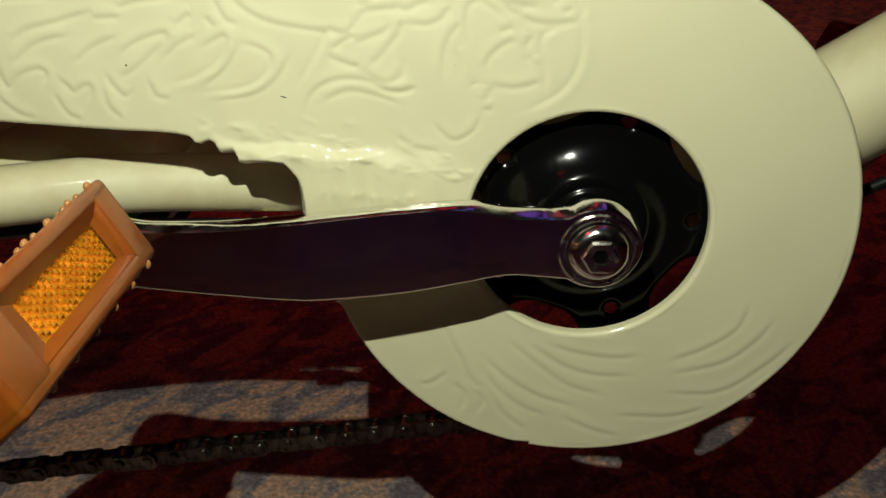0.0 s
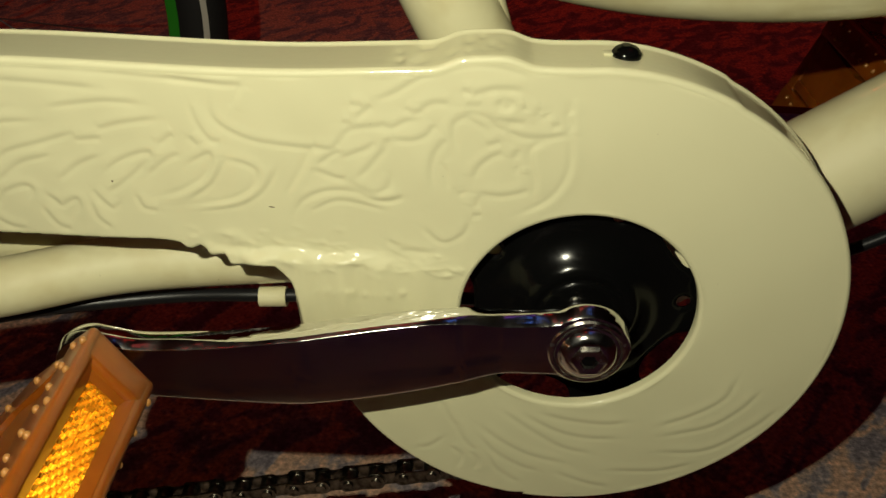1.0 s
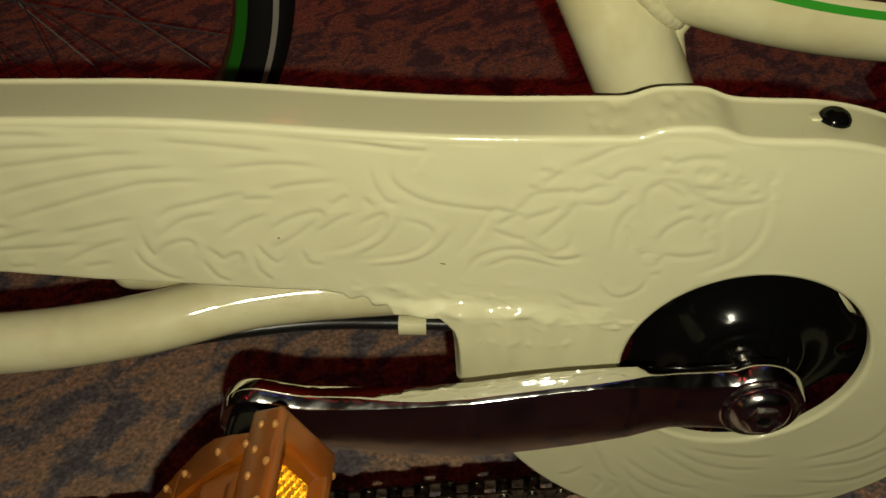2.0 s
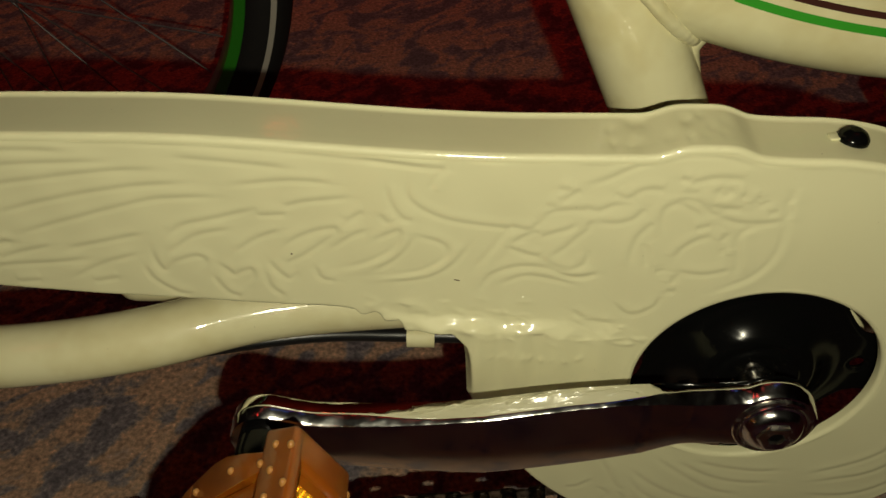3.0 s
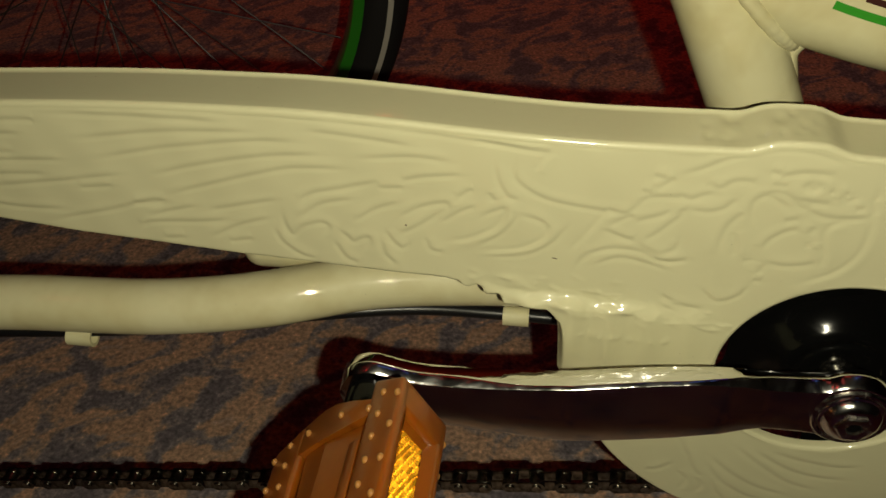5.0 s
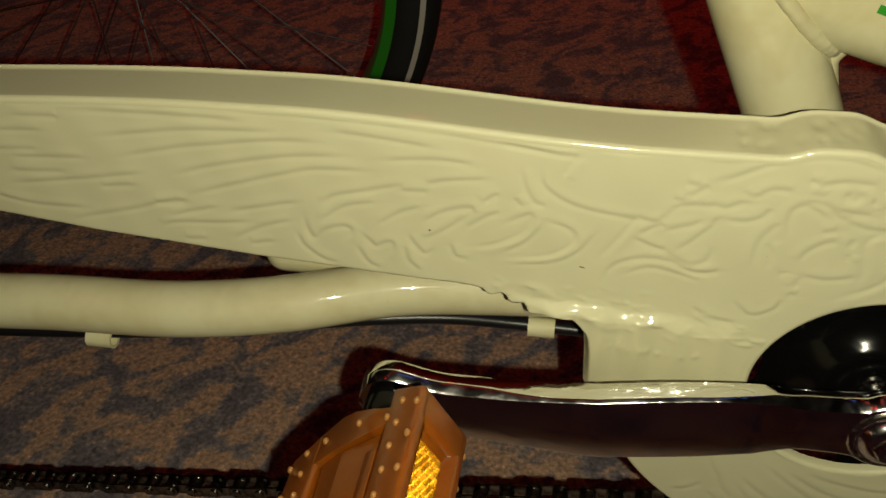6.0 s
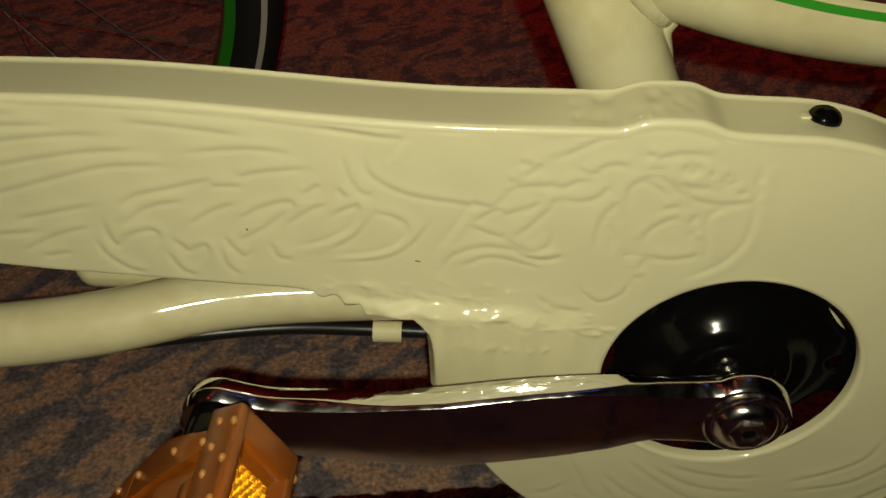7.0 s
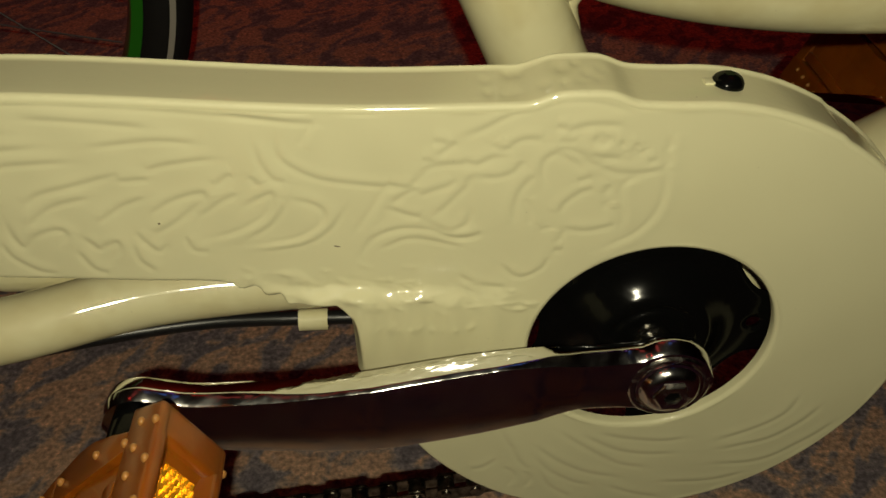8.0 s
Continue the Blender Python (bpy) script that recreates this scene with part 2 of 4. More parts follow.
def block_bm(x0, x1, y0, y1, z0, z1, bevel=0.001, segments=2):
    bm = bmesh.new()
    bmesh.ops.create_cube(bm, size=1, matrix=Matrix.Translation(((x0 + x1) / 2, (y0 + y1) / 2, (z0 + z1) / 2)) @ Matrix.Diagonal((x1 - x0, y1 - y0, z1 - z0, 1)))
    if bevel:
        bmesh.ops.bevel(bm, geom=bm.edges[:], offset=bevel, segments=segments, profile=0.5, affect="EDGES")
    return bm


def prism_bm(outline, y0, y1, bevel=0.0):
    """An outline of (x, z) between two planes of y."""
    bm = bmesh.new()
    a = [bm.verts.new((x, y0, z)) for x, z in outline]
    b = [bm.verts.new((x, y1, z)) for x, z in outline]
    bm.faces.new(a)
    bm.faces.new(b)
    for i in range(len(a)):
        j = (i + 1) % len(a)
        bm.faces.new((a[i], a[j], b[j], b[i]))
    bmesh.ops.recalc_face_normals(bm, faces=bm.faces)
    if bevel:
        caps = [e for e in bm.edges if abs(e.verts[0].co.y - e.verts[1].co.y) < 1e-7]
        bmesh.ops.bevel(bm, geom=caps, offset=bevel, segments=2, profile=0.5, affect="EDGES")
    return bm


def sheet(name, sdf, height, box, step, mat, parent, label="", back=0.0, rim=True):
    """A sheet in the x-z plane: the inside of a distance function on a fine grid, its border drawn onto the outline, its y from height(x, z, distance)."""
    xs = np.arange(box[0], box[1], step)
    zs = np.arange(box[2], box[3], step)
    gx, gz = np.meshgrid(xs, zs, indexing="ij")
    d = sdf(gx, gz)
    inside = d < 0.25 * step
    cell = inside[:-1, :-1] & inside[1:, :-1] & inside[1:, 1:] & inside[:-1, 1:]
    used = np.zeros_like(inside)
    count = np.zeros(inside.shape, int)
    for i, j in ((0, 0), (1, 0), (1, 1), (0, 1)):
        count[i:i + cell.shape[0], j:j + cell.shape[1]] += cell
    used = count > 0
    border = used & (count < 4)
    x, z = gx.copy(), gz.copy()
    for _ in range(4):
        e = step * 0.2
        bx, bz = x[border], z[border]
        v = sdf(bx, bz)
        sx = (sdf(bx + e, bz) - sdf(bx - e, bz)) / (2 * e)
        sz = (sdf(bx, bz + e) - sdf(bx, bz - e)) / (2 * e)
        q = np.maximum(sx * sx + sz * sz, 0.05)
        move = np.clip(v / q, -step, step)
        x[border], z[border] = bx - move * sx, bz - move * sz
    number = -np.ones(used.shape, int)
    number[used] = np.arange(used.sum())
    px, pz = x[used], z[used]
    py = height(px, pz, sdf(px, pz))
    verts = np.stack((px, py, pz), 1)
    ci, cj = np.nonzero(cell)
    faces = np.stack((number[ci, cj], number[ci + 1, cj], number[ci + 1, cj + 1], number[ci, cj + 1]), 1)
    me = bpy.data.meshes.new(name)
    me.vertices.add(len(verts))
    me.vertices.foreach_set("co", verts.ravel())
    me.loops.add(faces.size)
    me.loops.foreach_set("vertex_index", faces.ravel())
    me.polygons.add(len(faces))
    me.polygons.foreach_set("loop_start", np.arange(0, faces.size, 4))
    me.update(calc_edges=True)
    me.validate()
    me.polygons.foreach_set("use_smooth", [True] * len(me.polygons))
    uses = np.zeros(len(me.edges), int)
    edge_of = np.zeros(len(me.loops), int)
    me.loops.foreach_get("edge_index", edge_of)
    np.add.at(uses, edge_of, 1)
    me.attributes.new("sharp_edge", "BOOLEAN", "EDGE").data.foreach_set("value", uses == 1)
    me.materials.append(mat)
    ob = new(name, me)
    ob.parent = parent
    if label:
        tagged(ob, label)
    if back:
        thick = ob.modifiers.new("thickness", "SOLIDIFY")
        thick.thickness, thick.offset, thick.use_rim = back, -1.0, rim
    return ob


def soft_min(a, b, k):
    h = np.clip(0.5 + 0.5 * (b - a) / k, 0, 1)
    return b * (1 - h) + a * h - k * h * (1 - h)


def ramp01(v):
    v = np.clip(v, 0, 1)
    return v * v * (3 - 2 * v)


# the hall --------------------------------------------------------------------
def slab(name, x0, x1, y0, y1, z0, z1, mat, label):
    ob = part(name, block_bm(x0, x1, y0, y1, z0, z1, 0), mat, None, label, False)
    return tagged(ob, kind="structure")


slab("floor", -4, 4, -4, 4, -0.1, 0, CARPET, "short pile carpet with rust scrolls on navy")
slab("wall_north", -4.2, 4.2, 4, 4.2, 0, 3, WALL, "dark plain wall of the hall")
slab("wall_south", -4.2, 4.2, -4.2, -4, 0, 3, WALL, "dark plain wall of the hall")
slab("wall_east", 4, 4.2, -4, 4, 0, 3, WALL, "dark plain wall of the hall")
slab("wall_west", -4.2, -4, -4, 4, 0, 3, WALL, "dark plain wall of the hall")
slab("ceiling", -4.2, 4.2, -4.2, 4.2, 3, 3.1, WALL, "dark plain ceiling of the hall")

# the tricycle, its object named bicycle -----------------------------------------
trike = tagged(new("bicycle"), "cream cruiser tricycle with embossed chain guard, standing on carpet", "bicycle")
trike.matrix_world = H
AX = (0.0, 0.2876)  # crank axle, x and z

# chain guard
DISC, DISC_R = (-0.0005, 0.2855), 0.0970
HOLE, HOLE_R = (-0.0007, 0.2874), 0.0437
DEPTH = 0.0225
RIM = 0.0018


def guard_top(x):
    swell = 0.0068 * ramp01((-0.085 - x) / 0.125) - 0.0055 * ramp01((-0.235 - x) / 0.16)
    hump = 0.0034 * np.exp(-(((x + 0.0345) / 0.0125) ** 4))
    return 0.3857 + swell + hump - 0.0012 * ramp01((x + 0.03) / 0.03) - 6.6 * np.maximum(x, 0) ** 2


LOW = ((-0.45, 0.352), (-0.332, 0.3394), (-0.286, 0.3335), (-0.225, 0.328), (-0.169, 0.324), (-0.1535, 0.3233), (-0.1467, 0.3226), (-0.1424, 0.3215), (-0.1410, 0.3194), (-0.1388, 0.3190), (-0.1356, 0.3203), (-0.1340, 0.3192), (-0.1330, 0.3166), (-0.1318, 0.3156), (-0.1273, 0.3163), (-0.1265, 0.3148), (-0.1261, 0.3122), (-0.1244, 0.3115), (-0.1146, 0.3121), (-0.1094, 0.3112), (-0.1064, 0.3079), (-0.1053, 0.3042), (-0.1047, 0.2985), (-0.1040, 0.279), (-0.0945, 0.256), (0.1, 0.254))


def guard_low(x):
    return np.interp(x, [p[0] for p in LOW], [p[1] for p in LOW])


def guard_body(x, z):
    slope = (guard_top(x + 1e-4) - guard_top(x - 1e-4)) / 2e-4
    arm = np.maximum(np.maximum((guard_low(x) - z) * 0.85, (z - guard_top(x)) / np.sqrt(1 + slope * slope)), np.maximum(x - 0.045, -0.43 - x))
    arm = np.where((x < -0.094) & (x > -0.108) & (z < 0.3102), np.maximum(arm, -0.0000 + np.interp(z, (0.256, 0.279, 0.2985, 0.3042, 0.3079, 0.3112), (-0.0945, -0.1040, -0.1047, -0.1053, -0.1064, -0.1094)) - x), arm)
    disc = np.hypot(x - DISC[0], z - DISC[1]) - DISC_R
    return soft_min(arm, disc, 0.003)


def flanged(x, z):
    """1 along the outline that carries the flange, 0 along the free edge."""
    return np.where((x < 0) & (z > 0.28), ramp01((z - 0.342) / 0.012), ramp01((np.degrees(np.arctan2(z - DISC[1], x - DISC[0])) + 106) / 8))


def guard_sdf(x, z):
    return np.maximum(guard_body(x, z) + (RIM + 0.0006) * flanged(x, z), HOLE_R + 0.0016 - np.hypot(x - HOLE[0], z - HOLE[1]))


STROKES = []


def stroke(*knots, deep=0.00026, wide=0.00115):
    """One embossed line of the guard's ornament, through a few knots of (x, z)."""
    STROKES.append((curve_points([(a, 0, c) for a, c in knots], 8)[:, (0, 2)], deep, wide))


# wing feathers
stroke((-0.2861, 0.3870), (-0.2535, 0.3872), (-0.2431, 0.3871), (-0.2325, 0.3871), (-0.2214, 0.3866))
stroke((-0.2778, 0.3766), (-0.2450, 0.3815), (-0.2284, 0.3826), (-0.2094, 0.3833))
stroke((-0.2729, 0.3683), (-0.2473, 0.3744), (-0.2300, 0.3773), (-0.2130, 0.3796), (-0.1955, 0.3803))
stroke((-0.2511, 0.3632), (-0.2325, 0.3687), (-0.2090, 0.3736), (-0.1878, 0.3755))
stroke((-0.2481, 0.3545), (-0.2291, 0.3607), (-0.2047, 0.3682), (-0.1933, 0.3698), (-0.1799, 0.3702))
stroke((-0.1919, 0.3847), (-0.1798, 0.3838), (-0.1693, 0.3826), (-0.1566, 0.3811))
stroke((-0.1759, 0.3749), (-0.1615, 0.3764), (-0.1539, 0.3766), (-0.1442, 0.3754))
stroke((-0.1610, 0.3666), (-0.1536, 0.3687), (-0.1397, 0.3703))
stroke((-0.1984, 0.3554), (-0.1931, 0.3592), (-0.1812, 0.3623), (-0.1678, 0.3660))
stroke((-0.1698, 0.3632), (-0.1602, 0.3636))
stroke((-0.1999, 0.3478), (-0.1904, 0.3548), (-0.1785, 0.3577))
stroke((-0.1788, 0.3482), (-0.1711, 0.3537), (-0.1626, 0.3572))
stroke((-0.1628, 0.3508), (-0.1560, 0.3554), (-0.1467, 0.3583), (-0.1451, 0.3559))
stroke((-0.1631, 0.3431), (-0.1556, 0.3479), (-0.1463, 0.3556))
stroke((-0.1420, 0.3608), (-0.1384, 0.3637), (-0.1364, 0.3642))
stroke((-0.1317, 0.3638), (-0.1290, 0.3603))
stroke((-0.1479, 0.3496), (-0.1412, 0.3550), (-0.1356, 0.3576))
stroke((-0.1350, 0.3528), (-0.1298, 0.3559), (-0.1258, 0.3572), (-0.1259, 0.3530), (-0.1301, 0.3476), (-0.1385, 0.3428), (-0.1463, 0.3408))
stroke((-0.1351, 0.3405), (-0.1278, 0.3454), (-0.1231, 0.3516), (-0.1218, 0.3553))
stroke((-0.3004, 0.3385), (-0.2699, 0.3466), (-0.2548, 0.3518), (-0.2479, 0.3516))
stroke((-0.2573, 0.3444), (-0.2468, 0.3477), (-0.2373, 0.3502))
stroke((-0.2611, 0.3392), (-0.2558, 0.3416), (-0.2400, 0.3429), (-0.2252, 0.3447))
stroke((-0.2324, 0.3488), (-0.2199, 0.3520), (-0.2064, 0.3553))
stroke((-0.2347, 0.3361), (-0.2222, 0.3428), (-0.2100, 0.3469))
stroke((-0.2053, 0.3500), (-0.2048, 0.3439), (-0.2026, 0.3400), (-0.1983, 0.3440), (-0.1914, 0.3462), (-0.1889, 0.3439), (-0.1921, 0.3394))
stroke((-0.2093, 0.3422), (-0.2071, 0.3359), (-0.2010, 0.3303), (-0.1952, 0.3287))
stroke((-0.1854, 0.3435), (-0.1824, 0.3404), (-0.1803, 0.3383), (-0.1777, 0.3397), (-0.1747, 0.3405), (-0.1743, 0.3373), (-0.1775, 0.3332))
stroke((-0.1875, 0.3379), (-0.1839, 0.3306), (-0.1794, 0.3282))
stroke((-0.1682, 0.3446), (-0.1664, 0.3407), (-0.1627, 0.3368), (-0.1594, 0.3397))
stroke((-0.1700, 0.3398), (-0.1690, 0.3334), (-0.1648, 0.3285))
stroke((-0.1538, 0.3425), (-0.1519, 0.3370), (-0.1472, 0.3358))
stroke((-0.2278, 0.3346), (-0.2184, 0.3365))
stroke((-0.2534, 0.3341), (-0.2446, 0.3351))
stroke((-0.2419, 0.3907), (-0.2103, 0.3905), (-0.1789, 0.3891), (-0.1477, 0.3858), (-0.1136, 0.3812))
# tail feathers
stroke((-0.3063, 0.3832), (-0.2929, 0.3838), (-0.2887, 0.3835))
stroke((-0.3209, 0.3685), (-0.3007, 0.3699))
stroke((-0.3178, 0.3766), (-0.2964, 0.3780))
stroke((-0.3128, 0.3658), (-0.2835, 0.3675))
stroke((-0.3151, 0.3595), (-0.2924, 0.3608))
stroke((-0.3172, 0.3537), (-0.2863, 0.3584), (-0.2627, 0.3627))
stroke((-0.2811, 0.3555), (-0.2671, 0.3573))
stroke((-0.2615, 0.3500), (-0.2492, 0.3511))
stroke((-0.3286, 0.3489), (-0.3109, 0.3450), (-0.2889, 0.3450))
# neck
stroke((-0.1360, 0.3845), (-0.1282, 0.3832), (-0.1176, 0.3817), (-0.1113, 0.3815))
stroke((-0.1110, 0.3817), (-0.1137, 0.3775), (-0.1157, 0.3733))
stroke((-0.1291, 0.3756), (-0.1280, 0.3689), (-0.1248, 0.3628), (-0.1209, 0.3615))
stroke((-0.1224, 0.3766), (-0.1225, 0.3707), (-0.1178, 0.3656), (-0.1095, 0.3617), (-0.0941, 0.3589), (-0.0913, 0.3584))
stroke((-0.0913, 0.3589), (-0.0958, 0.3506), (-0.1020, 0.3408))
stroke((-0.1214, 0.3556), (-0.1137, 0.3530), (-0.1108, 0.3493), (-0.1129, 0.3445), (-0.1210, 0.3395), (-0.1358, 0.3376))
stroke((-0.1329, 0.3352), (-0.1181, 0.3375), (-0.1093, 0.3436), (-0.1037, 0.3523))
stroke((-0.1010, 0.3318), (-0.0968, 0.3390), (-0.0890, 0.3426), (-0.0788, 0.3423), (-0.0712, 0.3385), (-0.0626, 0.3396))
stroke((-0.0944, 0.3350), (-0.0858, 0.3388), (-0.0769, 0.3374), (-0.0679, 0.3345))
stroke((-0.0567, 0.3276), (-0.0498, 0.3214), (-0.0428, 0.3247), (-0.0406, 0.3300))
stroke((-0.0697, 0.3231), (-0.0632, 0.3189), (-0.0538, 0.3170))
stroke((-0.0920, 0.3598), (-0.0857, 0.3585), (-0.0824, 0.3614))
stroke((-0.0902, 0.3525), (-0.0855, 0.3563), (-0.0820, 0.3575))
stroke((-0.0923, 0.3510), (-0.0850, 0.3479), (-0.0812, 0.3472))
# head
stroke((-0.0707, 0.3749), (-0.0634, 0.3778), (-0.0558, 0.3822), (-0.0481, 0.3852), (-0.0403, 0.3865), (-0.0322, 0.3863), (-0.0236, 0.3839), (-0.0192, 0.3823), deep=0.00025, wide=0.00125)
stroke((-0.0779, 0.3742), (-0.0737, 0.3738), deep=0.00025, wide=0.00125)
stroke((-0.0764, 0.3689), (-0.0731, 0.3721), (-0.0705, 0.3734), deep=0.00025, wide=0.00125)
stroke((-0.0828, 0.3602), (-0.0795, 0.3648), (-0.0747, 0.3660), (-0.0690, 0.3664), (-0.0680, 0.3668), (-0.0647, 0.3660), (-0.0601, 0.3680), (-0.0545, 0.3684), deep=0.00025, wide=0.00125)
stroke((-0.0812, 0.3679), (-0.0776, 0.3676), deep=0.00025, wide=0.00125)
stroke((-0.0550, 0.3719), (-0.0525, 0.3737), (-0.0491, 0.3742), (-0.0459, 0.3736), deep=0.00025, wide=0.00125)
stroke((-0.0824, 0.3550), (-0.0774, 0.3570), (-0.0732, 0.3585), (-0.0710, 0.3608), deep=0.00025, wide=0.00125)
stroke((-0.0784, 0.3468), (-0.0740, 0.3508), (-0.0707, 0.3547), (-0.0678, 0.3581), (-0.0670, 0.3605), (-0.0649, 0.3610), deep=0.00025, wide=0.00125)
stroke((-0.0650, 0.3619), (-0.0591, 0.3611), (-0.0543, 0.3625), (-0.0519, 0.3653), (-0.0507, 0.3667), deep=0.00025, wide=0.00125)
stroke((-0.0818, 0.3468), (-0.0771, 0.3439), (-0.0724, 0.3419), (-0.0681, 0.3435), (-0.0666, 0.3471), (-0.0673, 0.3500), deep=0.00025, wide=0.00125)
stroke((-0.0607, 0.3727), (-0.0577, 0.3710), (-0.0542, 0.3715), deep=0.00025, wide=0.00125)
stroke((-0.0524, 0.3433), (-0.0531, 0.3483), (-0.0518, 0.3551), (-0.0489, 0.3598), (-0.0474, 0.3613), deep=0.00025, wide=0.00125)
stroke((-0.0437, 0.3562), (-0.0453, 0.3618), (-0.0447, 0.3668), (-0.0412, 0.3689), (-0.0373, 0.3669), (-0.0332, 0.3638), deep=0.00025, wide=0.00125)
stroke((-0.0422, 0.3704), (-0.0380, 0.3705), (-0.0342, 0.3688), (-0.0308, 0.3657), (-0.0277, 0.3644), deep=0.00025, wide=0.00125)
stroke((-0.0413, 0.3732), (-0.0357, 0.3731), deep=0.00025, wide=0.00125)
stroke((-0.0383, 0.3757), (-0.0366, 0.3774), (-0.0320, 0.3785), (-0.0265, 0.3784), (-0.0229, 0.3777), deep=0.00025, wide=0.00125)
stroke((-0.0313, 0.3684), (-0.0269, 0.3673), (-0.0215, 0.3667), deep=0.00025, wide=0.00125)
stroke((-0.0286, 0.3750), (-0.0262, 0.3733), (-0.0279, 0.3715), (-0.0303, 0.3732), (-0.0286, 0.3750), deep=0.00025, wide=0.00125)
stroke((-0.0229, 0.3716), (-0.0216, 0.3721), deep=0.00025, wide=0.00125)
stroke((-0.0184, 0.3686), (-0.0179, 0.3708), (-0.0169, 0.3713), deep=0.00025, wide=0.00125)
stroke((-0.0176, 0.3681), (-0.0157, 0.3691), (-0.0156, 0.3700), deep=0.00025, wide=0.00125)
stroke((-0.0137, 0.3651), (-0.0108, 0.3660), deep=0.00025, wide=0.00125)
stroke((-0.0084, 0.3745), (-0.0073, 0.3710), (-0.0083, 0.3688), (-0.0070, 0.3652), (-0.0077, 0.3624), deep=0.00025, wide=0.00125)
stroke((-0.0077, 0.3624), (-0.0065, 0.3559), (-0.0069, 0.3492), (-0.0092, 0.3432), (-0.0145, 0.3370), (-0.0247, 0.3315), deep=0.00025, wide=0.00125)
stroke((-0.0276, 0.3639), (-0.0221, 0.3617), (-0.0149, 0.3614), (-0.0081, 0.3624), deep=0.00025, wide=0.00125)
stroke((-0.0145, 0.3594), (-0.0185, 0.3581), (-0.0200, 0.3552), (-0.0194, 0.3509), (-0.0181, 0.3450), (-0.0183, 0.3390), deep=0.00025, wide=0.00125)
stroke((-0.0388, 0.3466), (-0.0373, 0.3506), (-0.0329, 0.3545), (-0.0285, 0.3560), deep=0.00025, wide=0.00125)
stroke((-0.0344, 0.3587), (-0.0297, 0.3602), deep=0.00025, wide=0.00125)
stroke((-0.0371, 0.3411), (-0.0301, 0.3399), (-0.0243, 0.3407), (-0.0204, 0.3420), deep=0.00025, wide=0.00125)
stroke((-0.0442, 0.3410), (-0.0427, 0.3415), (-0.0425, 0.3420), deep=0.00025, wide=0.00125)
stroke((-0.0383, 0.3354), (-0.0369, 0.3401), deep=0.00025, wide=0.00125)
stroke((-0.0393, 0.3323), (-0.0363, 0.3323), deep=0.00025, wide=0.00125)
stroke((-0.0255, 0.3537), (-0.0245, 0.3561), (-0.0238, 0.3570), deep=0.00025, wide=0.00125)
stroke((-0.0241, 0.3508), (-0.0239, 0.3479), deep=0.00025, wide=0.00125)
stroke((-0.0745, 0.3399), (-0.0675, 0.3385), (-0.0624, 0.3401), deep=0.00025, wide=0.00125)
stroke((-0.0494, 0.3532), (-0.0475, 0.3484), (-0.0470, 0.3424), deep=0.00025, wide=0.00125)
stroke((-0.0422, 0.3782), (-0.0387, 0.3778), deep=0.00025, wide=0.00125)
# plumes low on the disc
stroke((-0.0210, 0.2390), (-0.0060, 0.2290), (0.0070, 0.2250), (0.0190, 0.2250), deep=0.00020, wide=0.0013)
stroke((-0.0290, 0.2410), (-0.0170, 0.2300), (-0.0040, 0.2200), (0.0090, 0.2160), deep=0.00020, wide=0.0013)
stroke((-0.0380, 0.2330), (-0.0280, 0.2230), (-0.0160, 0.2150), (-0.0010, 0.2100), deep=0.00020, wide=0.0013)
stroke((-0.0380, 0.2270), (-0.0310, 0.2170), (-0.0210, 0.2090), (-0.0130, 0.2060), deep=0.00020, wide=0.0013)
stroke((-0.0350, 0.2170), (-0.0310, 0.2080), (-0.0250, 0.2020), (-0.0210, 0.1990), deep=0.00020, wide=0.0013)
stroke((-0.0130, 0.2390), (-0.0010, 0.2350), (0.0120, 0.2330), (0.0220, 0.2340), deep=0.00020, wide=0.0013)
stroke((-0.0480, 0.2360), (-0.0440, 0.2250), (-0.0390, 0.2180), deep=0.00020, wide=0.0013)
stroke((-0.0530, 0.2470), (-0.0500, 0.2390), (-0.0470, 0.2320), deep=0.00020, wide=0.0013)
stroke((0.0340, 0.2320), (0.0460, 0.2370), (0.0580, 0.2460), (0.0620, 0.2580), deep=0.00020, wide=0.0013)
stroke((0.0350, 0.2260), (0.0540, 0.2310), (0.0650, 0.2400), (0.0720, 0.2510), deep=0.00020, wide=0.0013)
stroke((0.0340, 0.2170), (0.0550, 0.2180), (0.0710, 0.2300), (0.0800, 0.2410), deep=0.00020, wide=0.0013)
stroke((0.0150, 0.2060), (0.0370, 0.2060), (0.0500, 0.2100), deep=0.00020, wide=0.0013)
stroke((-0.0060, 0.2050), (0.0060, 0.1990), (0.0170, 0.1960), deep=0.00020, wide=0.0013)
stroke((-0.0630, 0.2200), (-0.0580, 0.2210), (-0.0520, 0.2260), deep=0.00020, wide=0.0013)
stroke((-0.0500, 0.2210), (-0.0450, 0.2150), (-0.0470, 0.2070), deep=0.00020, wide=0.0013)
stroke((-0.0420, 0.2180), (-0.0380, 0.2120), (-0.0400, 0.2060), deep=0.00020, wide=0.0013)


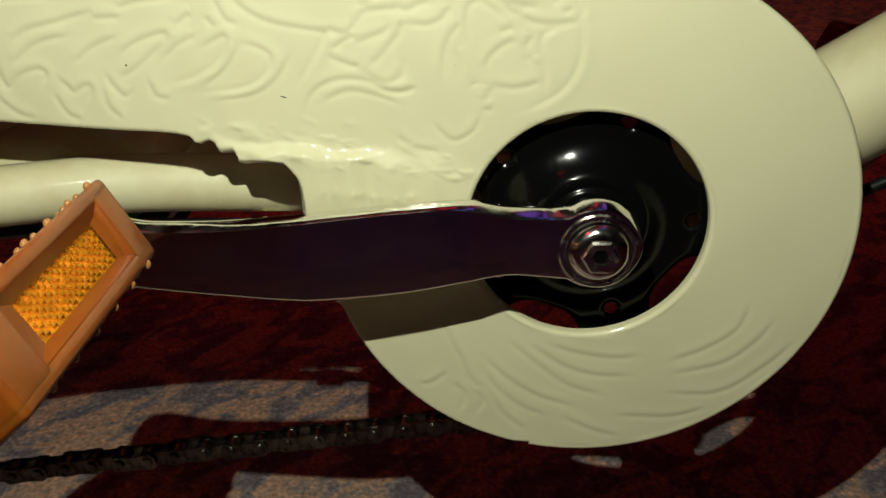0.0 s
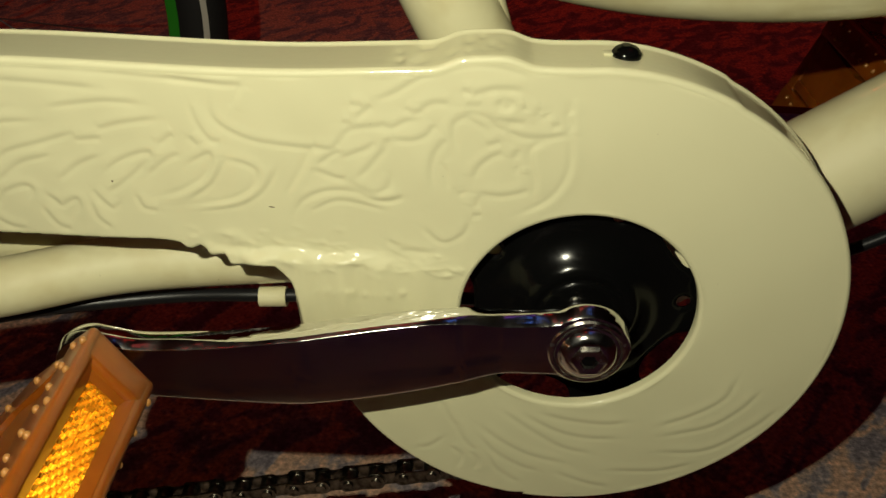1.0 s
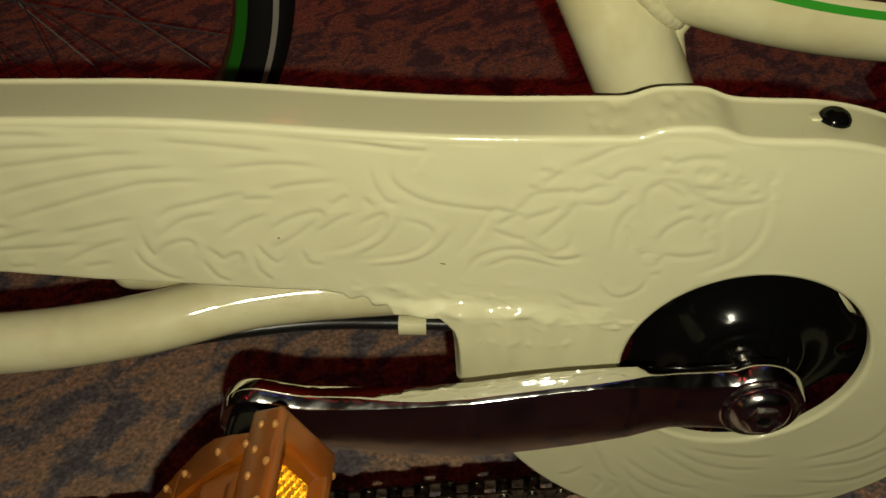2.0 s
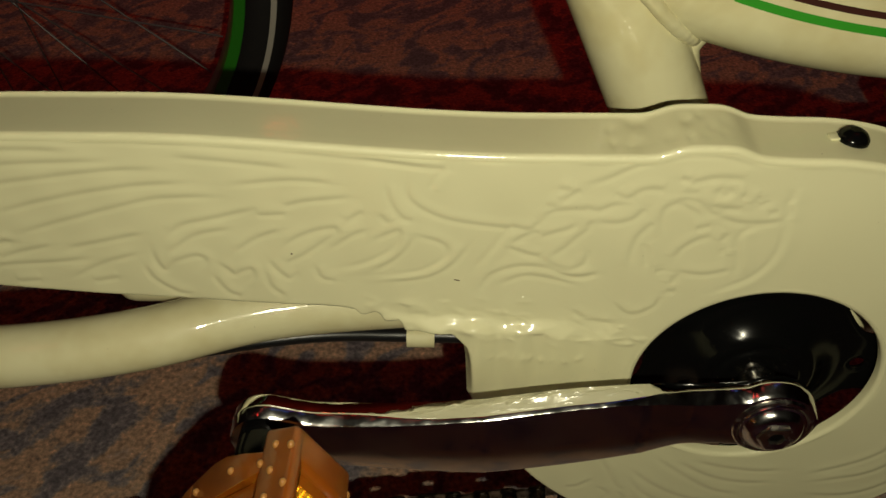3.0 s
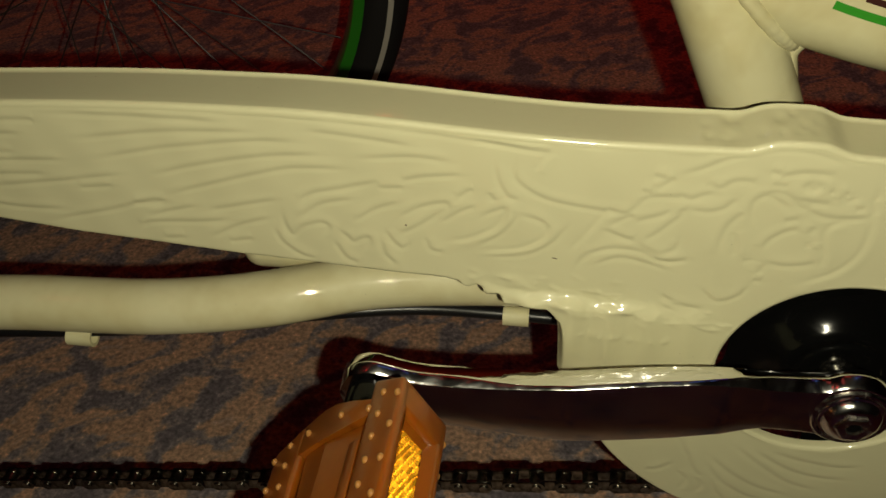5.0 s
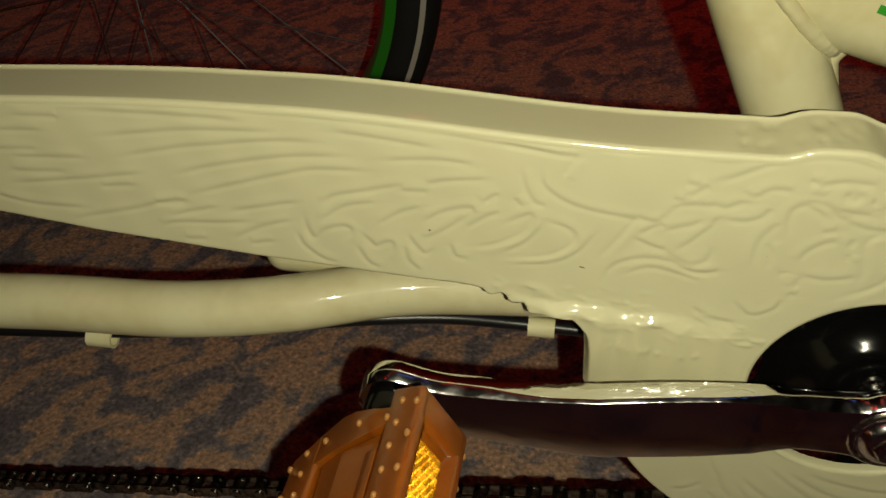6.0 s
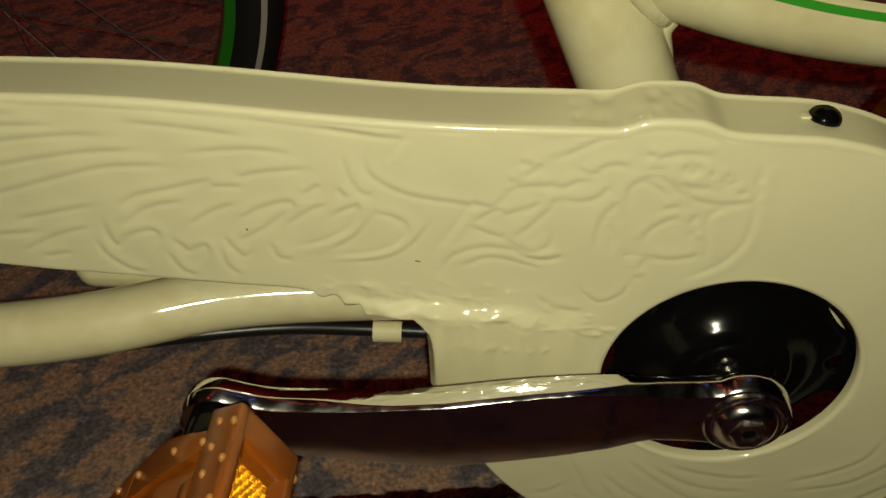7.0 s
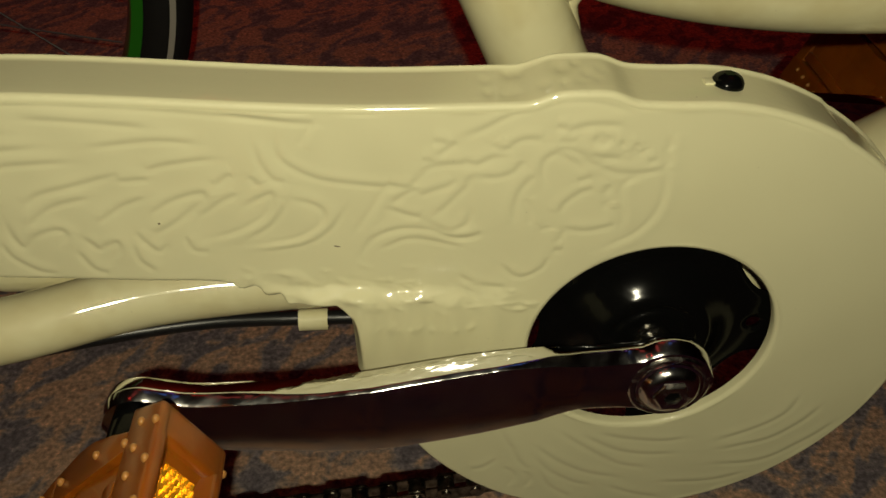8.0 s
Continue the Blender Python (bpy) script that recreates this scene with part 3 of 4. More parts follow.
# hammered dimples along the fold and a row of short upright ones below it
DENTS = []
dent_dice = random.Random(12)
for k in range(70):
    u = dent_dice.random() ** 1.3
    DENTS.append((-0.137 + 0.085 * u, 0.3225 - 0.008 * u + dent_dice.gauss(0, 0.0042), dent_dice.uniform(0.0010, 0.0036), dent_dice.uniform(0.0009, 0.0015), dent_dice.uniform(-0.7, 0.4), dent_dice.uniform(0.00006, 0.00028)))
for k in range(34):
    u = dent_dice.random()
    DENTS.append((-0.105 + 0.060 * u, 0.3195 - 0.011 * u + dent_dice.gauss(0, 0.0022), dent_dice.uniform(0.0014, 0.0040), dent_dice.uniform(0.0005, 0.0009), dent_dice.uniform(-0.55, 0.15), dent_dice.uniform(0.00010, 0.00026)))
for k in range(9):
    u = dent_dice.random()
    DENTS.append((-0.103 + 0.062 * u, 0.3190 - 0.012 * u + dent_dice.gauss(0, 0.0026), dent_dice.uniform(0.0012, 0.0030), dent_dice.uniform(0.0007, 0.0010), dent_dice.uniform(-0.6, 0.2), dent_dice.uniform(0.00020, 0.00042)))
for k in range(9):
    DENTS.append((-0.0965 + 0.0038 * k + dent_dice.uniform(-0.0012, 0.0012), 0.3025 - 0.00035 * k + dent_dice.uniform(-0.0008, 0.0008), dent_dice.uniform(0.0009, 0.0015), dent_dice.uniform(0.0014, 0.0026), dent_dice.uniform(-0.5, 0.5), dent_dice.uniform(0.00012, 0.00036)))


def dents(x, z):
    h = np.zeros_like(x)
    for cx, cz, wide, high, turn, deep in DENTS:
        near = (np.abs(x - cx) < 0.011) & (np.abs(z - cz) < 0.011)
        c, s = math.cos(turn), math.sin(turn)
        u, v = c * (x[near] - cx) + s * (z[near] - cz), c * (z[near] - cz) - s * (x[near] - cx)
        h[near] += deep * np.exp(-(u / wide) ** 2 - (v / high) ** 2)
    return h


def relief(x, z):
    h = np.zeros_like(x)
    for line, deep, wide in STROKES:
        pad = wide * 5
        near = (x > line[:, 0].min() - pad) & (x < line[:, 0].max() + pad) & (z > line[:, 1].min() - pad) & (z < line[:, 1].max() + pad)
        if not near.any():
            continue
        qx, qz = x[near], z[near]
        best, sign, along = np.full(qx.shape, 9.0), np.zeros_like(qx), np.zeros_like(qx)
        seg = len(line) - 1
        for i in range(seg):
            ax, az = line[i]
            dx, dz = line[i + 1] - line[i]
            t = np.clip(((qx - ax) * dx + (qz - az) * dz) / (dx * dx + dz * dz + 1e-12), 0, 1)
            ex, ez = qx - ax - t * dx, qz - az - t * dz
            dist = np.hypot(ex, ez)
            hit = dist < best
            best = np.where(hit, dist, best)
            sign = np.where(hit, np.sign(dx * ez - dz * ex), sign)
            along = np.where(hit, (i + t) / seg, along)
        fade = ramp01(np.minimum(along, 1 - along) / 0.22 + 0.25)
        s = best * sign
        h[near] += deep * fade * (0.75 * np.exp(-((s - 1.5 * wide) / (1.7 * wide)) ** 2) - np.exp(-((s + 0.3 * wide) / wide) ** 2))
    return h


def guard_y(x, z, d):
    """Depth of the guard's face: ornament and the soft fold low on the arm."""
    ledge = 0.3190 - 0.06 * (x + 0.09) + 0.0008 * np.sin(x * 230 + 0.6) + 0.0002 * np.sin(x * 610)
    right = ramp01((x + 0.088) / 0.026)
    t = np.clip((ledge - z) / (0.0042 + 0.0030 * right), 0, 1)
    uneven = (1 + 0.20 * np.sin(x * 430 + 1.0) + 0.16 * np.sin(x * 171 + 0.3)) * (0.12 + 0.88 * ramp01((x + 0.134) / 0.020))
    fold = -(0.0034 - 0.0023 * right) * uneven * (t - 0.4 * np.sin(math.tau * t) / math.tau) * ramp01((-0.042 - x) / 0.016) * ramp01((z - 0.268) / 0.034)
    pad = ramp01((-d - 0.0001) / 0.0008)
    # the free edge rolls back
    r = 0.0017
    roll = (r - np.sqrt(np.maximum(r * r - np.clip(d + r, 0, r) ** 2, 0))) * (1 - flanged(x, z)) * (np.hypot(x - HOLE[0], z - HOLE[1]) > HOLE_R + 0.006)
    wave = 0.00012 * np.sin(x * 95 + 1.3) * np.sin(z * 120) + 0.00006 * np.sin(x * 310 + z * 190)
    return fold * ramp01((-d - 0.0004) / 0.002) - (relief(x, z) + dents(x, z)) * pad + wave * pad + roll


guard = sheet("chain_guard", guard_sdf, guard_y, (-0.432, 0.099, 0.187, 0.392), 0.0005, CREAM, trike, "glossy cream embossed chain guard with a round end", back=0.0009)


def outline_top():
    """The guard's upper outline, from its tail over the hump and round the disc, found by halving on the distance function."""
    x = np.concatenate((np.linspace(-0.43, -0.07, 110), np.linspace(-0.0693, -0.0195, 72)))
    a = np.linspace(math.atan2(0.0995, -0.0185), radians(-101), 190)
    ox, oz = np.concatenate((x, np.full(a.shape, DISC[0]))), np.concatenate((np.full(x.shape, 0.37), np.full(a.shape, DISC[1])))
    dx, dz = np.concatenate((np.zeros_like(x), np.cos(a))), np.concatenate((np.ones_like(x), np.sin(a)))
    lo, hi = np.zeros_like(ox), np.full(ox.shape, 0.15)
    for _ in range(30):
        mid = (lo + hi) / 2
        inner = guard_body(ox + mid * dx, oz + mid * dz) < 0
        lo, hi = np.where(inner, mid, lo), np.where(inner, hi, mid)
    return np.stack((ox + lo * dx, oz + lo * dz), 1)


def guard_flange():
    p = outline_top()
    t = np.gradient(p, axis=0)
    t /= np.linalg.norm(t, axis=1)[:, None]
    out = np.stack((-t[:, 1], t[:, 0]), 1)
    rows = ((-RIM - 0.0024, 0.0004), (-RIM - 0.0006, 0.00003), *((-RIM + (RIM + 0.0001) * math.sin(a), (RIM) * (1 - math.cos(a))) for a in np.linspace(0, math.pi / 2, 10)), (0.0, 0.004), (0.0, 0.012), (0.0, DEPTH - 0.003), (0.0, DEPTH - 0.0013), (0.0005, DEPTH - 0.0009), (0.0009, DEPTH - 0.0004), (0.0007, DEPTH), (-0.0009, DEPTH), (-0.0010, 0.002))
    # shallow hammer marks on the hump
    dice = random.Random(5)
    marks = [(dice.uniform(-0.062, -0.026), dice.uniform(0.004, 0.019), dice.uniform(0.0012, 0.0023), dice.uniform(0.0003, 0.0007)) for _ in range(14)]

    def mark(x, y):
        return sum(m[3] * math.exp(-((x - m[0]) ** 2 + (y - m[1]) ** 2 * 0.4) / m[2] ** 2) for m in marks) if -0.07 < x < -0.018 and 0.003 < y < DEPTH - 0.0018 else 0.0

    fine = [(0.0, DEPTH * k / 16) for k in range(4, 14)]
    rows = rows[:12] + tuple(fine) + rows[14:]
    verts = [(q[0] + n[0] * o, y, q[1] + n[1] * o - mark(q[0], y)) for o, y in rows for q, n in zip(p, out)]
    n = len(p)
    faces = [(k * n + i, k * n + i + 1, (k + 1) * n + i + 1, (k + 1) * n + i) for k in range(len(rows) - 1) for i in range(n - 1)]
    return mesh_object("flange", verts, faces, CREAM, guard, "cream folded edge of the guard")


guard_flange()
# rolled lip of the round opening
part("opening_lip", lathe_bm([(HOLE_R + 0.0016, 0.0), (HOLE_R + 0.0008, 0.0002), (HOLE_R + 0.0002, 0.0008), (HOLE_R, 0.0016), (HOLE_R, 0.0042), (HOLE_R + 0.0008, 0.0042), (HOLE_R + 0.0009, 0.002)], (HOLE[0], 0, HOLE[1]), 96), CREAM, guard)

# two tiny chips in the paint
CHIP, *_ = material("bare_primer", (0.13, 0.09, 0.05), 0.7)
for x, z, long, high, turn in ((-0.1078, 0.3365, 0.0011, 0.00025, 12), (-0.1606, 0.3474, 0.0004, 0.00035, 0)):
    bm = bmesh.new()
    bmesh.ops.create_uvsphere(bm, u_segments=12, v_segments=8, radius=1.0)
    ground = float(guard_y(np.array([x]), np.array([z]), np.array([-0.01]))[0])
    bm.transform(Matrix.Translation((x, ground, z)) @ Matrix.Rotation(radians(turn), 4, "Y") @ Matrix.Diagonal((long, 0.00006, high, 1)))
    part("paint_chip", bm, CHIP, guard, "tiny dark chip in the paint")

# screw that holds the guard
screw = part("screw", tube_bm([(0.0102, 0.0125, 0.3832), (0.0102, 0.0125, 0.3845)], 0.0049, 24, 3), BLACK, guard, "black domed socket screw")
dome = bmesh.new()
bmesh.ops.create_uvsphere(dome, u_segments=24, v_segments=12, radius=0.0042, matrix=Matrix.Translation((0.0102, 0.0125, 0.3844)) @ Matrix.Diagonal((1.14, 1.14, 0.72, 1)))
part("screw_head", dome, BLACK, guard, "black domed screw head")
part("screw_socket", tube_bm([(0.0102, 0.0125, 0.3864), (0.0102, 0.0125, 0.3875)], 0.0017, 6, 2), BLACK, guard, "black socket")
part("nut_tab", block_bm(0.0030, 0.0065, 0.0108, 0.0142, 0.3844, 0.3852, 0.0003), CREAM, guard, "cream bent tab")

# frame tubes
CY = 0.060  # middle plane of the frame


def seat_x(z):
    return 0.1237 - 0.44 * z


frame_root = tagged(new("frame"), "cream painted tricycle frame")
frame_root.parent = trike
part("bottom_bracket_shell", lathe_bm([(0.0, -0.037), (0.017, -0.037), (0.0215, -0.036), (0.0215, 0.036), (0.017, 0.037), (0.0, 0.037)], (AX[0], CY, AX[1])), CREAM_FRAME, frame_root)
part("seat_tube", tube_bm([(seat_x(z), CY, z) for z in (0.29, 0.36, 0.43, 0.56, 0.70)], 0.0168, 40), CREAM_FRAME, frame_root)
SWOOP = [(-0.066, CY, 0.432), (-0.040, CY, 0.4170), (-0.010, CY, 0.4062), (0.0245, CY, 0.3990), (0.064, CY, 0.3957), (0.105, CY, 0.3970), (0.16, CY, 0.4045), (0.24, CY, 0.424), (0.36, CY, 0.47)]
part("lower_top_tube", tube_bm(SWOOP, 0.0180, 40, 14), CREAM_FRAME, frame_root)


def weld_ring(count=56):
    """Bead where the curved tube runs into the seat tube: walk back along the curve until it meets the seat tube's wall."""
    c = curve_points(SWOOP, 40)[::-1]
    t = np.gradient(c, axis=0)
    t /= np.linalg.norm(t, axis=1)[:, None]
    axis = np.array((-0.44, 0, 1.0)) / math.hypot(0.44, 1)
    base = np.array((seat_x(0.3), CY, 0.3))
    out = []
    for a in np.linspace(0, math.tau, count, endpoint=False):
        for q, d in zip(c, t):
            up = np.array((-d[2], 0, d[0]))
            p = q + 0.0180 * (math.cos(a) * np.array((0, -1, 0)) + math.sin(a) * up)
            v = p - base
            if np.linalg.norm(v - axis * (v @ axis)) < 0.0186:
                break
        out.append(p)
    return out + out[:1]


part("weld_bead", tube_bm(weld_ring(), lambda s: 0.0026 + 0.00013 * abs(math.sin(s * math.tau * 29)), 14, 8, False), CREAM_FRAME, frame_root, "rippled weld under cream paint")
part("gusset_fillet", tube_bm([(seat_x(0.378) + 0.0140, CY, 0.378), (seat_x(0.390) + 0.0175, CY, 0.390), (-0.022, CY, 0.3972), (-0.008, CY, 0.3925)], 0.0042, 16, 8), CREAM_FRAME, frame_root)


def stripe(name, a0, a1, mat, x0, label):
    """A vinyl line along the curved tube, between two angles up from the side."""
    c = curve_points(SWOOP, 14)
    c = c[c[:, 0] > x0]
    t = np.gradient(c, axis=0)
    t /= np.linalg.norm(t, axis=1)[:, None]
    verts, faces = [], []
    k = 5
    for q, d in zip(c, t):
        up = np.array((-d[2], 0, d[0]))
        for a in np.linspace(radians(a0), radians(a1), k):
            verts.append(q + 0.01822 * (-math.cos(a) * np.array((0, 1, 0)) + math.sin(a) * up))
    for i in range(len(c) - 1):
        for j in range(k - 1):
            faces.append((i * k + j, (i + 1) * k + j, (i + 1) * k + j + 1, i * k + j + 1))
    return mesh_object(name, verts, faces, mat, frame_root, label)


stripe("stripe", 9, 17.5, GREEN, -0.027, "bright green vinyl line")
stripe("stripe", 25.5, 32, BROWN_LINE, -0.018, "dark brown vinyl line")
part("down_tube", tube_bm([(0.012, CY, 0.2648), (0.06, CY, 0.2890), (0.12, CY, 0.3248), (0.20, CY, 0.3765), (0.34, CY, 0.47)], 0.0251, 40), CREAM_FRAME, frame_root)
STAY = [(-0.012, 0.047, 0.287), (-0.07, 0.044, 0.2885), (-0.13, 0.038, 0.2905), (-0.18, 0.028, 0.2935), (-0.225, 0.0115, 0.2941), (-0.27, 0.0052, 0.2914), (-0.32, 0.002, 0.2917), (-0.37, -0.001, 0.2905), (-0.47, -0.006, 0.290)]
part("chain_stay", tube_bm(STAY, 0.0117, 36, 12), CREAM_FRAME, frame_root)
part("chain_stay", tube_bm([(x, 2 * CY - y, z) for x, y, z in STAY], 0.0117, 36, 12), CREAM_FRAME, frame_root)
bridge = block_bm(-0.241, -0.165, 0.030, 0.098, 0.2905, 0.3085, 0.0088, 6)
part("stay_bridge", bridge, CREAM_FRAME, frame_root, "cream rounded bridge between the stays")
part("bridge_bolt", tube_bm([(-0.222, 0.088, 0.283), (-0.222, 0.088, 0.2915)], 0.0022, 10, 2), BOLT, frame_root, "small bright bolt")

# shift cable under the stay and its clips
part("shift_cable", tube_bm([(-0.46, -0.006, 0.2705), (-0.33, 0.003, 0.2730), (-0.25, 0.010, 0.2780), (-0.21, 0.022, 0.2765), (-0.166, 0.0335, 0.2734), (-0.129, 0.035, 0.2728), (-0.085, 0.036, 0.2710), (-0.03, 0.045, 0.262)], 0.0029, 14, 10), BLACK_PLASTIC, trike, "black shift cable housing")
for cx, cy, cz in ((-0.1225, 0.0345, 0.2723), (-0.306, 0.0015, 0.2738)):
    clip = part("cable_clip", lathe_bm([(0.0030, -0.0056), (0.0043, -0.0056), (0.0043, 0.0056), (0.0030, 0.0056)], (0, 0, 0), 24), CREAM_FRAME, trike, "cream painted cable clip")
    clip.matrix_basis = pose(cx, cy, cz, 0, 0, 90)
part("brake_cable", tube_bm([(0.0, 0.052, 0.262), (0.06, 0.05, 0.266), (0.11, 0.05, 0.280), (0.17, 0.05, 0.314), (0.30, 0.05, 0.40)], 0.0026, 12, 10), BLACK_PLASTIC, trike, "black cable under the down tube")

# chainring with its pressed centre
def ring_sdf(x, z):
    x, z = x - AX[0], z - AX[1]
    r, a = np.hypot(x, z), np.arctan2(z, x)
    d = np.maximum(r - (0.0868 + 0.0022 * np.cos(a * 44)), 0.007 - r)
    step = math.tau / 5
    b = (a - radians(35) + step / 2) % step - step / 2
    wx, wz = r * np.cos(b), r * np.sin(b)
    window = ((np.abs(wx - 0.0550) / 0.0159) ** 2.8 + (np.abs(wz) / 0.0165) ** 2.8) ** (1 / 2.8) * 0.016 - 0.016
    b2 = (a - radians(-1) + step / 2) % step - step / 2
    hole = np.hypot(r * np.cos(b2) - 0.0396, r * np.sin(b2)) - 0.0026
    return np.maximum(d, np.maximum(-window, -hole))


def ring_y(x, z, d):
    r = np.hypot(x - AX[0], z - AX[1])
    # a bell that grows steeper towards the axle, then a rounded top with a shallow groove
    u = np.clip(0.0330 - r, 0, 0.0112)
    bell = 0.10 * np.maximum(u - 0.0004, 0) + 0.5 * 84 * u * u
    v = np.clip(0.0218 - r, 0, 0.0040)
    bell = bell + 1.04 * v - 0.5 * 260 * v * v + 0.0012 * ramp01((0.0168 - r) / 0.0030) - 0.0006 * np.exp(-((r - 0.0160) / 0.0008) ** 2)
    edge = 0.0010 * ramp01((d + 0.0018) / 0.0018)
    return 0.0092 - bell + edge + 0.0095 * ramp01((r - 0.062) / 0.012)


chainring = sheet("chainring", ring_sdf, ring_y, (-0.0905, 0.0905, 0.197, 0.378), 0.0008, BLACK, trike, "gloss black pressed steel chainring", back=0.0024)

# right crank
ARM = ((-0.163, 0.2897, 0.0115, -0.0205), (-0.156, 0.2886, 0.0108, -0.0204), (-0.146, 0.2878, 0.0111, -0.0203), (-0.1255, 0.2873, 0.0124, -0.0203), (-0.0985, 0.2878, 0.0146, -0.0201), (-0.068, 0.2897, 0.0151, -0.0168), (-0.044, 0.2921, 0.0138, -0.0148), (-0.030, 0.2912, 0.0117, -0.0115), (-0.016, 0.2899, 0.0119, -0.0100))


def crank_arm():
    """Forged arm: waist by the boss, wide belly, narrow neck, round pedal eye; soft front edges."""
    eye, boss = (-0.1712, 0.2908, 0.0122, -0.0205), (AX[0] - 0.0003, 0.2898, 0.0156, -0.0098)
    stations = []
    for a in np.linspace(math.pi * 0.5, 0, 9)[::-1]:
        stations.append((eye[0] - eye[2] * math.sin(a), eye[1], max(eye[2] * math.cos(a), 0.0012), eye[3]))
    stations = stations[::-1]
    knots = [(eye[0] + 0.002, 0.2907, 0.0122, -0.0205), *ARM]
    c = curve_points([(x, z, h) for x, z, h, y in knots], 7)
    ys = np.interp(c[:, 0], [k[0] for k in knots], [k[3] for k in knots])
    stations += [(x, z, h, y) for (x, z, h), y in zip(c, ys)]
    for a in np.linspace(-0.64, math.pi * 0.5, 22):
        stations.append((boss[0] + boss[2] * math.sin(a), boss[1], max(boss[2] * math.cos(a), 0.0012), boss[3]))
    bm, rings = bmesh.new(), []
    # the shoulder is a slightly crowned bevel, the lower edge a small round
    bevel = ((0.0, 0.0), (0.06, 0.012), (0.25, 0.095), (0.5, 0.23), (0.75, 0.385), (0.94, 0.51), (1.0, 0.575))
    arc = [(math.sin(t), 1 - math.cos(t)) for t in np.linspace(0, math.pi / 2, 7)]
    for x, z, h, y in stations:
        # the shoulder is narrow along the belly, wide on the neck and round the boss
        neck, hub = float(ramp01((-0.110 - x) / 0.035)), float(ramp01((x + 0.060) / 0.035))
        c = min(0.0015 + 0.0022 * neck + 0.0030 * hub, 0.8 * h)
        low = min(0.0014, 0.5 * h)
        deep, rise = 0.0094 + 0.0008 * neck - 0.0012 * float(ramp01((x + 0.085) / 0.055)), (0.0008 + 0.0014 * neck) * min(h / 0.01, 1)
        back, flat = y - (0.0108 - deep), deep - c
        crown = 0.00028 * min(h / 0.01, 1)
        row = [(h + rise * v + crown * 4 * v * (1 - v), flat * v) for v in (0.0, 0.12, 0.3, 0.5, 0.7, 0.88)]
        row += [(h + rise - c * q, flat + c * p) for p, q in bevel]
        row += [(0.0, deep + 0.0003)]
        row += [(-h + low * q, deep - low + low * p) for p, q in arc[::-2]]
        row += [(-h, 0.0), (-0.5 * h, -0.0003), (0.5 * h, -0.0003)]
        rings.append([bm.verts.new((x, back - v, z + u)) for u, v in row])
    n = len(rings[0])
    for p, q in zip(rings, rings[1:]):
        for k in range(n):
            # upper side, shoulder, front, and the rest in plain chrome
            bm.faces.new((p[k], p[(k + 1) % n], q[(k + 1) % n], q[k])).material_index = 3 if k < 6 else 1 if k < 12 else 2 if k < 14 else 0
    bm.faces.new(rings[0])
    bm.faces.new(rings[-1])
    return bm


crank = part("crank_arm", crank_arm(), CHROME, trike, "chromed steel crank arm")
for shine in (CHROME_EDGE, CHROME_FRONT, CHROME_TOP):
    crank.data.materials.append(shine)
part("washer", lathe_bm([(0.0138, 0.003), (0.0138, -0.0004), (0.0132, -0.0009), (0.0122, -0.0009), (0.0118, 0.0002)], (0.0004, -0.0205, 0.2886)), BOLT, crank, "dull plated washer ring")
part("dust_cap", lathe_bm([(0.0118, 0.003), (0.0118, -0.0004), (0.0113, -0.0012), (0.0104, -0.0014), (0.0100, -0.0022), (0.0090, -0.0034), (0.0078, -0.0042), (0.0062, -0.0046), (0.0, -0.0047)], (0.0004, -0.0205, 0.2886)), CHROME_EDGE, crank, "domed chrome cap")
part("crank_bolt", lathe_bm([(0.0066, 0.0), (0.0066, -0.0011), (0.0058, -0.0016), (0.0032, -0.0014), (0.0028, 0.0), (0.0, 0.0)], (0.0004, -0.0249, 0.2886), 6), BOLT, crank, "worn hexagon crank bolt", False)

# flat black disc in place of the shade down a deep socket
part("bolt_hole_shade", lathe_bm([(0.0, -0.00005), (0.0027, -0.00005), (0.0027, 0.0004)], (0.0004, -0.0253, 0.2886), 6), BLACK, crank, "black disc for the shade in the bolt socket", False)

# left crank, opposite
left = crank.copy()
left.name, left.data = "crank_arm", crank.data
scene.collection.objects.link(left)
left.matrix_basis = Matrix.Translation((0, 2 * CY, 2 * AX[1])) @ Matrix.Diagonal((-1, -1, -1, 1)).to_4x4()
left["label"] = "chromed crank arm on the far side"
part("axle", lathe_bm([(0.0, -0.075), (0.008, -0.075), (0.008, 0.075), (0.0, 0.075)], (AX[0], CY, AX[1])), BOLT, trike)


# pedals
def prism_lens_bm(s, x, y0, y1, half, a=0.00135):
    """The reflector's field of corner cubes, open towards local x * s."""
    bm = bmesh.new()
    verts = {}

    def vert(i, j):
        if (i, j) not in verts:
            y, z = y0 + a * (i + 0.5 * j), -half + a * 0.866 * j
            verts[i, j] = bm.verts.new((s * (x - a * 0.7071 * (2 - (i - j) % 3)), min(max(y, y0 - 0.001), y1 + 0.001), min(max(z, -half - 0.001), half + 0.001)))
        return verts[i, j]

    ring = ((1, 0), (0, 1), (-1, 1), (-1, 0), (0, -1), (1, -1))
    for j in range(int(2 * half / (a * 0.866)) + 1):
        for i in range(-j // 2 - 1, int((y1 - y0) / a) + 1):
            if (i - j) % 3 or not y0 - 0.001 < y0 + a * (i + 0.5 * j) < y1:
                continue
            near = [(i + p, j + q) for p, q in ring]
            for k in range(6):
                if (near[k][0] - near[k][1]) % 3 == 2:
                    bm.faces.new((vert(i, j), vert(*near[k - 1]), vert(*near[k]), vert(*near[(k + 1) % 6])))
    return bm


